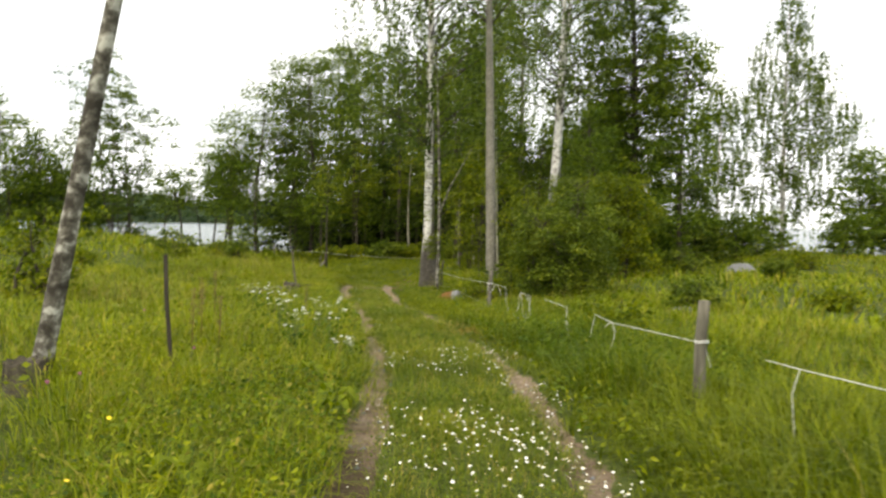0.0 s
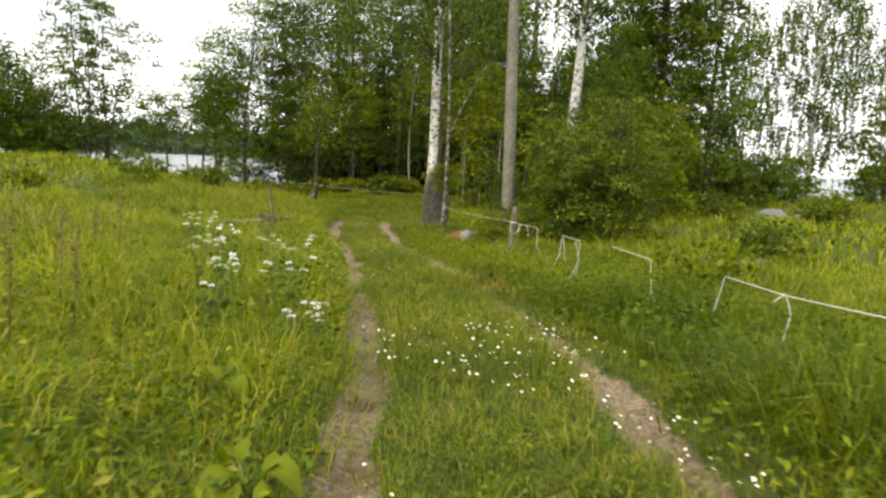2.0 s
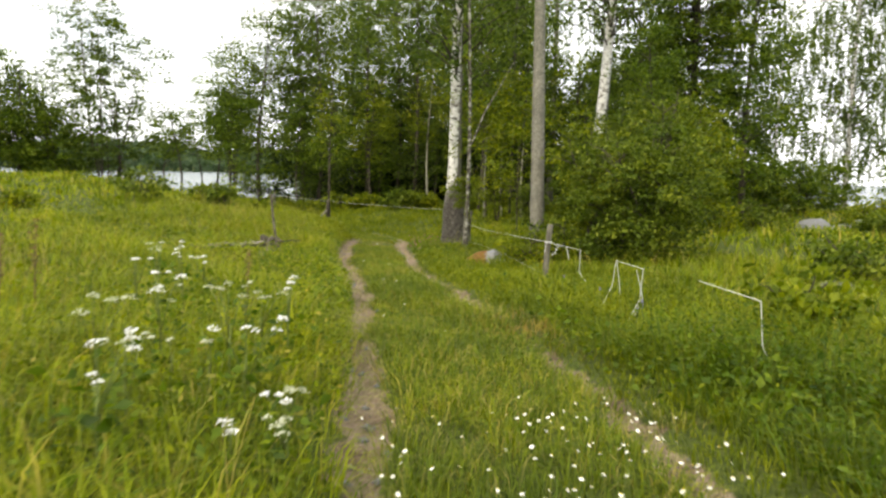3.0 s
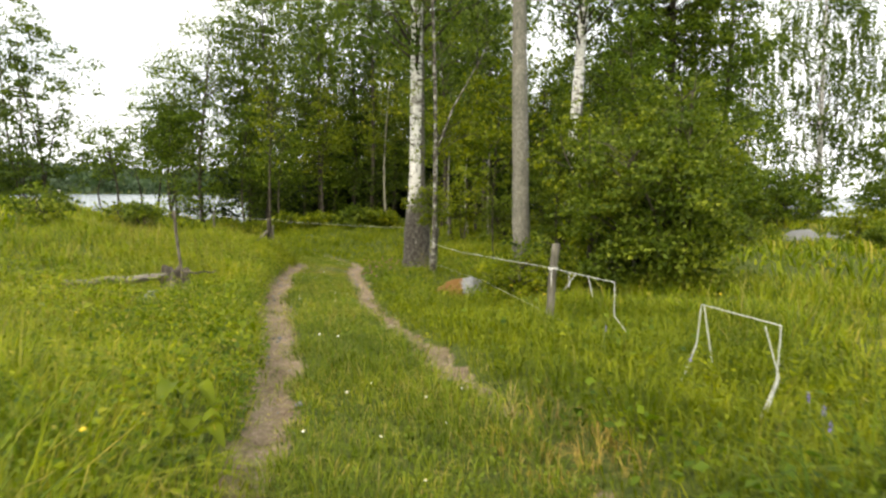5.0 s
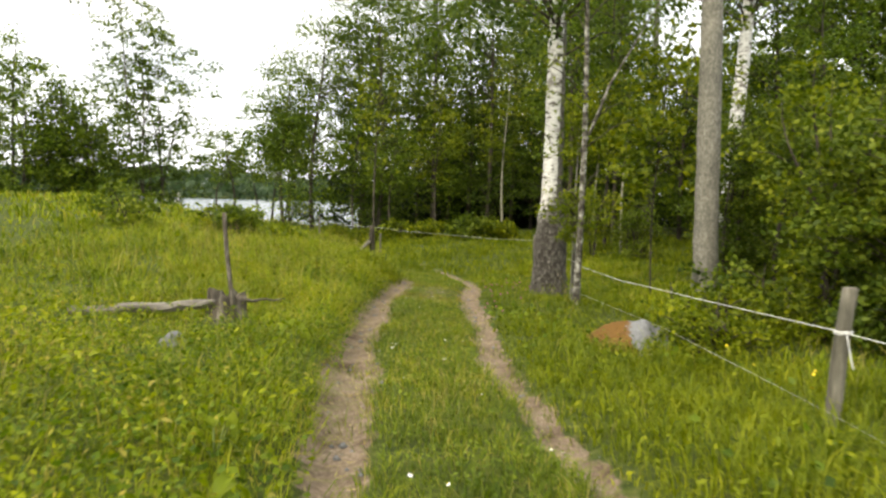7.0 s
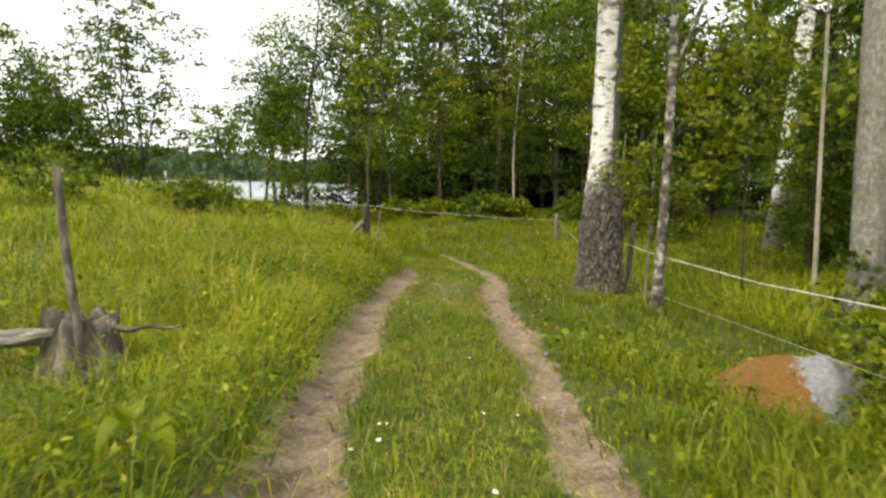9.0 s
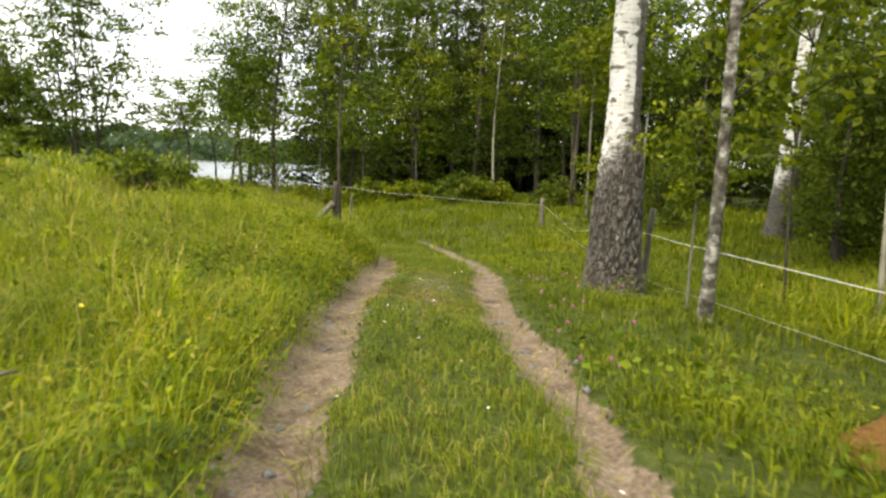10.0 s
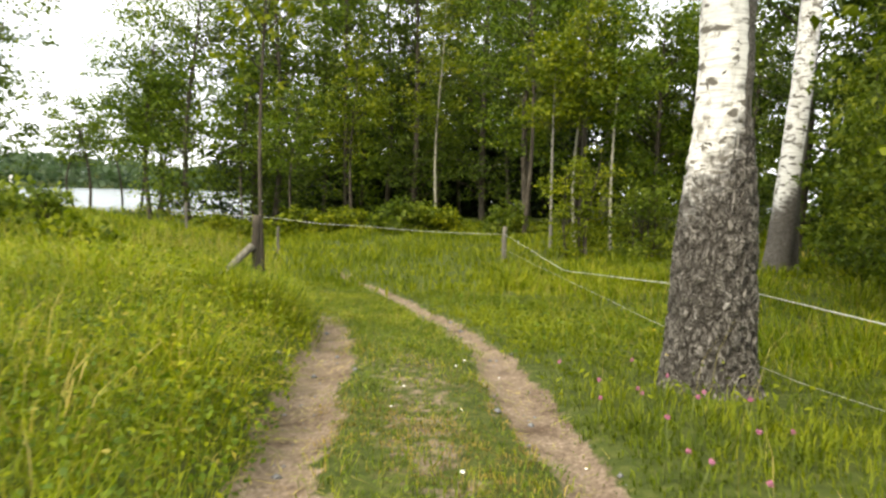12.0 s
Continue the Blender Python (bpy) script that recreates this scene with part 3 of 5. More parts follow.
make_tree("birch_tree", 5.5, 33.1, 19, 0.2, 2.8, M_BIRCH, M_BIRCHLEAF, 141, "upright white birch beside a leaning one", "birch tree",
          lower=0.5, n_clump=150, per_clump=64, leaf_size=0.13, lean=(0.025, 0.0), weep=1.4, clump=0.7, root=0.2, sides=14, bend=0.1)
# leaning bare trunk at the start
make_tree("leaning_tree", -3.12, 5.2, 9, 0.078, 1.7, M_LICHEN, M_BIRCHLEAF, 15, "slim leaning grey trunk behind an old stump", "tree",
          lower=0.6, n_clump=30, per_clump=40, leaf_size=0.09, lean=(0.188, 0.03), bend=0.0, weep=0.8, sides=14, root=0.1)


def bush_profile(k):
    return 0.55 + 0.45 * math.sin(math.pi * (0.2 + 0.62 * k))


def bush(name, x, y, h, r, leaf, seed, label, n_clump=120, per=50, size=0.09, clump=0.34, stems=5, group=""):
    make_tree(name, x, y, h, 0.025 + 0.008 * h, r * 0.8, M_DARKBARK, leaf, seed, label, "bush", lower=0.08, n_clump=n_clump, per_clump=per, clump=clump,
              leaf_size=size, stems=stems, stem_gap=0.22 * r, profile=bush_profile, group=group, bend=0.1, sides=5)


bush("willow_bush", 3.15, 17.5, 2.6, 1.35, M_BUSH, 16, "dense spreading green willow bush beside the fence", 260, 84, 0.07, 0.34, 9)
bush("willow_bush", 3.75, 17.9, 3.5, 0.8, M_BUSH, 316, "tall upright green willow bush beside the fence", 120, 76, 0.07, 0.3, 6)
bush("willow_bush", 2.35, 18.5, 3.1, 0.6, M_YELLOWLEAF, 317, "slim yellow-green willow bush beside the aspen", 66, 56, 0.07, 0.26, 4)
bush("willow_bush", 3.8, 19.8, 2.7, 1.0, M_BUSH, 216, "dense rounded green willow bush beside the fence", 230, 58, 0.1, 0.42, 6)
bush("hazel_bush", 4.5, 25.4, 4.0, 1.4, M_BUSH, 217, "tall leafy hazel bush behind the birch", 150, 62, 0.085, 0.42, 6)
bush("hazel_bush", 3.6, 26.4, 4.0, 1.0, M_BUSH, 224, "leafy hazel bush behind the birch", 150, 66, 0.08, 0.36, 5)
bush("hazel_bush", 9.0, 34.0, 4.5, 2.2, M_ALDER, 225, "leafy hazel bush below the tall alder", 170, 50, 0.16, 0.6, 6)
bush("hazel_bush", 11.5, 40.0, 3.5, 2.4, M_ALDER, 226, "leafy hazel bush below the tall alder", 150, 50, 0.18, 0.6, 6)
bush("hazel_bush", 15.5, 43.0, 3.0, 2.4, M_BUSH, 227, "leafy hazel bush below the weeping birches", 150, 50, 0.18, 0.6, 6)
bush("hazel_bush", 6.6, 26.6, 4.6, 1.8, M_YELLOWLEAF, 218, "tall yellow-green hazel bush behind the birch", 190, 56, 0.12, 0.45, 6)
make_tree("rowan_shoot", -0.2, 20.7, 1.95, 0.012, 0.3, M_GREYBARK, M_YELLOWLEAF, 229, "slim leafy rowan shoot between the birch and the fence", "sapling",
          lower=0.5, n_clump=30, per_clump=44, clump=0.15, leaf_size=0.045, bend=0.015)
bush("raspberry_bush", 1.1, 18.1, 0.75, 0.75, M_LUSH, 219, "low leafy raspberry growing beside the mossy boulder", 80, 40, 0.055, 0.2, 6)
bush("raspberry_bush", 0.85, 17.35, 0.55, 0.5, M_LUSH, 233, "low light green raspberry growing beside the mossy boulder", 60, 40, 0.05, 0.18, 6)
bush("raspberry_bush", 1.9, 19.1, 0.9, 0.8, M_BUSH, 220, "low leafy raspberry growing round the aspen's foot", 60, 30, 0.085, 0.22, 6)
bush("young_maple_bush", 1.35, 35.4, 2.9, 0.85, M_YELLOWLEAF, 221, "bright yellow-green bush beside the corner post", 84, 46, 0.085, 0.3, 4)
bush("young_maple_bush", 2.7, 34.9, 1.9, 1.0, M_BUSH, 222, "low green bush beside the corner post", 90, 46, 0.085, 0.3, 5)
EDGE = [(-7.1, 43.8, 1.2), (-5.6, 44.6, 0.9), (-3.5, 41.6, 1.3), (-2.4, 42.6, 1.0), (-9.2, 44.5, 1.0), (0.2, 42.0, 1.2), (-11.5, 46.0, 0.9)]
for i, (x, y, h) in enumerate(EDGE):
    bush("edge_shrub", x, y, h, 0.95, M_YELLOWLEAF if i % 3 != 2 else M_BUSH, 230 + i, "low bright green shrub at the wood's edge", 60, 36, 0.14, 0.36, 4, "shrubs at the wood's edge")
MEADOW = [(-6.3, 10.4, 1.55, 0.7), (-9.6, 24.7, 1.0, 0.75), (-9.2, 27.9, 0.9, 0.5), (-8.1, 26.8, 0.95, 0.6), (-9.3, 30.5, 0.9, 0.5), (-6.6, 26.0, 0.55, 0.4), (-11.5, 21.5, 0.5, 0.5)]
for i, (x, y, h, r) in enumerate(MEADOW):
    bush("meadow_shrub", x, y, h, r, M_BUSH if i in (1, 3, 4) else M_YELLOWLEAF, 250 + i, "small leafy shrub in the tall meadow grass", 60 if i == 0 else 34, 30, 0.085 if y < 15 else 0.11, 0.26, 4, "shrubs in the meadow")
for i, (x, y, h, r) in enumerate([(2.75, 10.4, 0.65, 0.35), (5.4, 14.6, 0.9, 0.6), (9.0, 15.5, 0.5, 0.4), (13.5, 27.0, 0.9, 0.8), (16.5, 33.0, 1.2, 1.1), (12.0, 33.0, 1.2, 1.2), (20.0, 38.0, 1.4, 1.3)]):
    bush("field_shrub", x, y, h, r, M_BUSH if i % 2 else M_LUSH, 270 + i, "small scrubby shrub beyond the rope fence", 56, 32, 0.09 if y < 16 else 0.12, 0.28, 4, "shrubs beyond the fence")

make_tree("alder_tree", 9.6, 35.5, 21, 0.22, 2.4, M_DARKBARK, M_ALDER, 17, "tall dense alder behind the bush", "tree", lower=0.06, n_clump=600, per_clump=90, leaf_size=0.15, clump=0.62, profile=lambda k: 0.75 + 0.25 * math.sin(3.0 * k))
make_tree("alder_tree", 8.0, 37.5, 11, 0.16, 2.4, M_DARKBARK, M_BIRCHLEAF, 171, "dense alder behind the bush", "tree", lower=0.08, n_clump=190, per_clump=56, leaf_size=0.16, clump=0.62, profile=tall_profile)
make_tree("alder_tree", 12.6, 36.0, 12, 0.16, 2.2, M_DARKBARK, M_ALDER, 172, "dense alder behind the bush", "tree", lower=0.08, n_clump=190, per_clump=56, leaf_size=0.16, clump=0.62, profile=tall_profile)
AIRY = "airy weeping birch against the sky"
make_tree("birch_tree", 25.0, 50.0, 19.5, 0.19, 5.4, M_BIRCH, M_BIRCHLEAF, 18, AIRY, "birch tree", lower=0.14, n_clump=260, per_clump=110, leaf_size=0.17, weep=1.2, clump=0.75,
          profile=lambda k: 0.9 * math.exp(-((k - 0.4) / 0.3) ** 2) + 0.14, sides=7)
make_tree("birch_tree", 19.5, 48.0, 12.5, 0.12, 3.2, M_BIRCH, M_BIRCHLEAF, 181, AIRY, "birch tree", lower=0.1, n_clump=140, per_clump=90, leaf_size=0.155, weep=1.1, clump=0.7, profile=lambda k: 1.0 - 0.7 * k, sides=7)
make_tree("birch_tree", 15.5, 45.0, 12, 0.12, 2.7, M_BIRCH, M_BIRCHLEAF, 183, AIRY, "birch tree", lower=0.06, n_clump=140, per_clump=90, leaf_size=0.15, weep=0.9, clump=0.7, profile=lambda k: 1.0 - 0.6 * k, sides=7)
bush("hazel_bush", 6.6, 31.0, 4.6, 1.4, M_BUSH, 228, "leafy hazel bush before the white birches", 150, 54, 0.13, 0.45, 5)

bush("hazel_bush", 5.3, 29.4, 3.4, 1.1, M_BUSH, 231, "leafy hazel bush before the white birches", 190, 60, 0.1, 0.42, 5)
make_tree("alder_tree", 6.3, 28.6, 7.0, 0.08, 1.2, M_DARKBARK, M_ALDER, 173, "dense young alder behind the bush", "tree", lower=0.08, n_clump=150, per_clump=64, leaf_size=0.1, clump=0.5, profile=tall_profile)

for i, (x, y, h) in enumerate([(18.5, 44, 3.0), (21.5, 46, 3.2), (30.0, 50, 3.4)]):
    bush("hazel_bush", x, y, h, 1.9, M_ALDER, 235 + i, "scrubby hazel bush at the field's far edge", 110, 46, 0.17, 0.55, 5, "bushes at the field's edge")

# the grove in the middle
GROVE = [(-15.5, 50, 10.5), (-13.2, 48.5, 12.5), (-11.4, 52, 15), (-9.6, 49, 14.5), (-8.2, 54, 16.5), (-6.6, 50.5, 16), (-5.0, 55, 16.5), (-3.4, 51, 15.5), (-10.5, 57, 16.5), (-6.8, 59, 17), (-2.2, 57, 16),
         (-0.2, 49, 16), (1.5, 53, 18), (3.4, 47.5, 18), (1.2, 44.5, 15), (4.3, 51, 19), (3.2, 58, 19), (9.4, 56, 9), (-0.8, 61, 17), (12.0, 49, 9), (12.5, 56, 12), (6.4, 45, 9), (8.3, 46.5, 9.5), (10.2, 45, 9)]
for i, (x, y, h) in enumerate(GROVE):
    make_tree("alder_tree", x, y, h, 0.12 + 0.05 * (i % 4) / 4, 2.4, M_DARKBARK, (M_ALDER, M_ALDER, M_ALDER, M_BIRCHLEAF)[i % 4], 100 + i, "slender leafy alder in the dense dark grove", "tree",
              lower=(0.3, 0.06, 0.06)[i] if i < 3 else 0.08 if i % 2 else 0.2, n_clump=170, per_clump=68 if y < 56 else 42, clump=0.84, leaf_size=0.15 if y < 56 else 0.19, profile=tall_profile, group="trees of the grove", sides=7)
# Conifers added behind the grove, coloured dark to stand for its inner shade.
BACK = [(-13, 60, 12), (-9, 63, 15), (-5, 66, 16), (-1, 68, 17), (3, 66, 19), (7, 63, 11), (11, 63, 10), (15, 60, 9), (-3.5, 62.5, 9), (0.5, 64, 9), (4.5, 61, 9), (-7, 64, 8)]
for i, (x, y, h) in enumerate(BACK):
    make_tree("shade_spruce", x, y, h, 0.17, 3.2, M_DARKBARK, M_SHADE_NEEDLE, 300 + i, "added spruce coloured near-black for the shade deep in the grove", "spruce tree",
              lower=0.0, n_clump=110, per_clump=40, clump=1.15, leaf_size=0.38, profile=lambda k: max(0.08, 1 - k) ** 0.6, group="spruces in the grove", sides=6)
make_tree("aspen_tree", 5.6, 50.0, 22, 0.26, 2.6, M_GREYBARK, M_ALDER, 330, "tall aspen with a straight grey trunk in the grove", "tree", lower=0.66, n_clump=90, per_clump=44, clump=0.8, leaf_size=0.2, bend=0.05, sides=12)
# Added thickets in the same shade colour close the grove's lower depth.
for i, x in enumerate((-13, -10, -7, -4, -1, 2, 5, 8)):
    bush("shade_thicket", x, 68 + (i % 3) * 1.5, 4.5, 2.4, M_SHADE_NEEDLE, 340 + i, "added thicket coloured near-black for the grove's inner shade", 70, 36, 0.4, 0.9, 4, "junipers behind the grove")
YOUNG = [(-2.25, 46.4, 9.5, 1.5), (-5.6, 45.2, 7.5, 1.4), (0.9, 37.2, 6.5, 1.1), (1.8, 38.2, 7, 1.2), (2.7, 37.6, 6.5, 1.1), (-8.0, 45.5, 6.5, 1.3), (-4.46, 26.42, 5.5, 0.6), (-10.5, 47.5, 7.5, 1.5), (2.3, 40.0, 13, 2.0), (0.7, 41.5, 12.5, 2.0), (2.9, 42.5, 13.5, 1.7)]
for i, (x, y, h, r) in enumerate(YOUNG):
    make_tree("young_aspen", x, y, h, 0.03 if i == 6 else 0.02 + 0.005 * h, r, M_PALEBARK if i in (0, 3, 4) else M_GREYBARK if i == 2 else M_DARKBARK, M_YELLOWLEAF if i in (0, 1, 2, 3, 6) else M_ALDER, 140 + i, "young aspen with a pale thin trunk at the wood's edge", "tree",
              lower=0.55 if i in (2, 3, 4) else 0.42, n_clump=62 if i < 6 else 40 if i == 6 else 88, per_clump=44 if i != 6 else 24, clump=0.5 if i != 6 else 0.3, leaf_size=0.13 if i != 6 else 0.09, group="young aspens at the wood's edge", sides=7, bend=0.12)

# along the lake shore
make_tree("alder_tree", -22.5, 47.7, 13.2, 0.075, 2.6, M_DARKBARK, M_BIRCHLEAF, 160, "airy many-stemmed alder on the lake shore", "tree", lower=0.08, n_clump=300, per_clump=40, clump=0.6, leaf_size=0.19, stems=7, stem_gap=0.5, profile=tall_profile, group="shore trees")
for i, (x, y, h) in enumerate([(-21.5, 60, 9), (-19.5, 61, 8.5), (-23.0, 58, 7.0), (-17.6, 57, 8.0)]):
    make_tree("shore_pine", x, y, h, 0.1, 2.0, M_DARKBARK, M_ALDER, 165 + i, "thin bare-stemmed tree with a flat crown on the shore", "tree", lower=0.5, n_clump=70, per_clump=44, clump=0.65, leaf_size=0.18, group="shore trees", stems=2, stem_gap=0.6)
for i, (x, y, h) in enumerate([(-31, 46, 10.5), (-34.5, 45, 11), (-28.5, 48, 8.5), (-38, 43, 11), (-26.5, 47.5, 6.5), (-42, 42, 11.5), (-46, 40, 11)]):
    make_tree("alder_tree", x, y, h, 0.11, 2.6, M_DARKBARK, M_ALDER, 170 + i, "dense dark alder on the lake shore", "tree", lower=0.18, n_clump=165, per_clump=50, clump=0.75, leaf_size=0.19, stems=3, stem_gap=0.6, group="shore trees")
for i, (x, y, h) in enumerate([(-26, 46.6, 1.6), (-29.5, 45, 2.0), (-33, 43.5, 2.0), (-37, 41.5, 2.0)]):
    bush("shore_shrub", x, y, h, 1.6, M_ALDER, 290 + i, "low dark shrub along the lake shore", 80, 40, 0.18, 0.5, 4, "shrubs on the shore")
for i, (x, y, h) in enumerate([(36, 58, 9), (40.5, 60, 10), (45, 59, 11), (51, 56, 12)]):
    make_tree("alder_tree", x, y, h, 0.14, 3.4, M_DARKBARK, M_ALDER, 380 + i, "round dense alder beyond the field", "tree", lower=0.06, n_clump=190, per_clump=50, clump=0.95, leaf_size=0.26, stems=2, stem_gap=0.6, group="trees beyond the field")


# ---- fence ----
def post(x, y, height, r, lean, label, seed, material=None, wrap=0.0):
    rng = np.random.default_rng(seed)
    z = float(ground(x, y))
    n = 9
    f = np.linspace(0, 1, n)
    pts = np.stack([lean[0] * height * f + 0.006 * np.sin(f * 7), lean[1] * height * f, -0.12 + (height + 0.12) * f], 1)
    pts = np.concatenate([pts, pts[-1:] + [[0, 0, 0.006]]])
    rad = np.concatenate([r * (1.06 - 0.1 * f), [r * 0.72]])
    v, t = tube(pts, rad, 11, 0.06, rng)
    ob = new("fence_post", tri_mesh("fence_post", v, t, material or M_POST, False))
    ob.location = (x, y, z)
    tagged(ob, label, "fence post", "fence posts")
    if wrap:
        a = np.linspace(0, 4 * np.pi, 40)
        ring = np.stack([lean[0] * wrap + np.cos(a) * (r + 0.004), np.sin(a) * (r + 0.004), wrap + 0.006 * a / np.pi + 0.004 * np.sin(a * 3)], 1)
        part_np("rope_wrap", *tube(ring, np.full(40, 0.0045), 6), M_ROPE, ob, "white rope wound twice round the post", True)
    return Vector((x + lean[0] * height, y + lean[1] * height, z + height))


post(1.97, 5.15, 0.93, 0.045, (0.03, 0), "round weathered grey fence post with a white rope", 1, wrap=0.61)
post(1.02, 14.95, 0.88, 0.045, (0.08, 0), "round weathered grey fence post with a white rope", 2, wrap=0.6)
post(-0.04, 23.3, 0.98, 0.036, (0.065, 0), "weathered grey fence post behind the birch", 3)
post(-0.64, 34.95, 0.85, 0.06, (0.0, 0), "pale grey corner post of the rope fence", 4)
post(-2.335, 5.85, 1.06, 0.019, (-0.05, 0), "thin dark upright stake in the tall grass", 5, M_DARKBARK)
post(-3.57, 16.76, 1.12, 0.021, (-0.12, 0), "thin leaning grey stake beside a stump", 6, M_OLDWOOD)
post(-4.5, 26.2, 0.85, 0.05, (0.0, 0), "dark upright gate post with a slanting brace", 7, M_DARKBARK)


def rope(points, r, material, label, sag=0.0, name="fence_rope"):
    pts = []
    for a, b in zip(points[:-1], points[1:]):
        for k in range(8):
            f = k / 8
            p = Vector(a).lerp(Vector(b), f)
            p.z -= sag * 4 * f * (1 - f)
            pts.append(p)
    pts.append(Vector(points[-1]))
    v, t = tube(np.array([tuple(p) for p in pts]), np.full(len(pts), r), 6)
    tagged(new(name, tri_mesh(name, v, t, material, True)), label, "rope")


ROPE = "white twisted electric fence rope with hanging ends"
LINE = [(-0.64, 34.95, -0.72), (-0.3, 29.0, -0.92), (-0.42, 24.6, -0.5), (-0.06, 23.1, -0.385), (-0.06, 21.65, -0.335), (-0.04, 20.36, -0.275), (0.26, 18.77, -0.258), (0.52, 17.42, -0.194), (0.63, 16.88, -0.175), (1.0, 14.93, -0.08), (1.26, 13.25, -0.02)]
rope(LINE + [(1.25, 13.2, -0.3), (1.33, 13.1, -0.42)], 0.0029, M_ROPE, ROPE)
rope([(1.22, 11.62, -0.42), (1.33, 11.68, -0.2), (1.36, 11.7, 0.05), (1.42, 10.87, 0.08), (1.4, 10.85, -0.2), (1.3, 10.8, -0.38)], 0.0029, M_ROPE, ROPE)
rope([(1.36, 11.66, 0.04), (1.4, 11.6, -0.3)], 0.0029, M_ROPE, ROPE)
rope([(1.38, 10.95, 0.06), (1.44, 10.9, -0.2), (1.36, 10.85, -0.36)], 0.0029, M_ROPE, ROPE)
rope([(1.45, 9.5, 0.19), (1.64, 8.9, 0.16), (1.65, 8.85, -0.12), (1.68, 8.82, -0.2)], 0.0029, M_ROPE, ROPE)
rope([(1.66, 7.52, 0.0), (1.7, 7.48, 0.26), (1.67, 6.62, 0.3), (1.95, 5.15, 0.38)], 0.0029, M_ROPE, ROPE)
rope([(1.6, 6.62, 0.26), (1.67, 6.62, 0.31), (1.7, 6.6, 0.2), (1.66, 6.58, 0.05)], 0.0029, M_ROPE, ROPE)
rope([(2.02, 5.16, 0.36), (2.06, 5.14, 0.18)], 0.0029, M_ROPE, ROPE)
rope([(2.04, 4.23, 0.43), (2.07, 3.88, 0.45), (2.15, 3.25, 0.49), (2.3, 1.0, 0.6), (2.4, -4.0, 0.9)], 0.0029, M_ROPE, ROPE)
rope([(2.07, 3.88, 0.45), (2.04, 3.9, 0.3), (2.06, 3.89, 0.02)], 0.0029, M_ROPE, ROPE)
for a, c in (((1.02, 14.8, -0.07), (0.98, 14.6, -0.24)), ((1.1, 14.3, -0.06), (1.08, 14.2, -0.2)), ((1.12, 14.1, -0.06), (1.0, 14.05, -0.2)), ((1.17, 13.8, -0.04), (1.2, 13.75, -0.22))):
    rope([a, c], 0.0029, M_ROPE, "short white rope end hanging from the fence")
CORD = "thin grey lower cord of the rope fence"
rope([(-0.64, 34.95, -1.1), (-0.5, 24.0, -0.78), (0.0, 22.5, -0.89), (-0.06, 20.4, -0.66), (0.5, 17.4, -0.55), (1.0, 14.93, -0.58), (1.1, 13.0, -0.5)], 0.0016, M_WIRE, CORD, name="lower_rope")
rope([(-0.64, 34.95, -0.72), (-4.2, 35.4, -0.63), (-6.4, 35.7, -0.5), (-9.04, 36.5, -0.36)], 0.0048, M_WIRE, "pale rope of the fence across the track's end", sag=0.04)
post(-6.4, 35.7, 0.75, 0.035, (0.0, 0), "thin grey stake of the rope fence", 8)
post(-9.04, 36.5, 0.75, 0.035, (0.0, 0), "thin grey stake of the rope fence", 9)


def brace():
    a, c = Vector((-4.9, 25.8, float(ground(-4.9, 25.8)) - 0.05)), Vector((-4.53, 26.15, float(ground(-4.5, 26.2)) + 0.5))
    pts = [a.lerp(c, f) for f in np.linspace(0, 1, 6)]
    v, t = tube(np.array([tuple(p) for p in pts]), np.full(6, 0.045), 8, 0.08, np.random.default_rng(3))
    tagged(new("post_brace", tri_mesh("post_brace", v, t, M_POST)), "grey slanting wooden brace leaning on the gate post", "brace")


brace()


def shore_stand(x, y):
    z = float(ground(x, y))
    stand = empty("shore_stand", pose(x, y, z, 0, 0, 20), "small white-painted wooden stand on the lake shore", "stand")
    for k, h in ((-0.42, 1.7), (0.42, 1.95)):
        part_np("post", *tube([(k, 0, -0.1), (k, 0, h * 0.5), (k + 0.01, 0, h)], [0.09, 0.085, 0.08], 8), M_WHITEPAINT, stand, smooth=True)
    for h in (0.55, 0.95, 1.35):
        part_np("board", *tube([(-0.5, -0.1, h), (0, -0.1, h + 0.01), (0.5, -0.1, h)], [0.07, 0.07, 0.07], 6), M_WHITEPAINT, stand)


shore_stand(-25.2, 54.5)


# ---- boulder, stumps and log ----
FACETS = [((-0.55, -0.3, 0.78), 0.62), ((0.72, -0.42, 0.5), 0.7), ((-0.15, -0.98, 0.12), 0.85), ((0.1, 0.95, 0.3), 0.8), ((-0.95, 0.1, 0.05), 0.98), ((0.98, 0.15, 0.1), 0.92), ((0.15, 0.35, 0.93), 0.85), ((0.2, -0.85, 0.5), 0.8)]


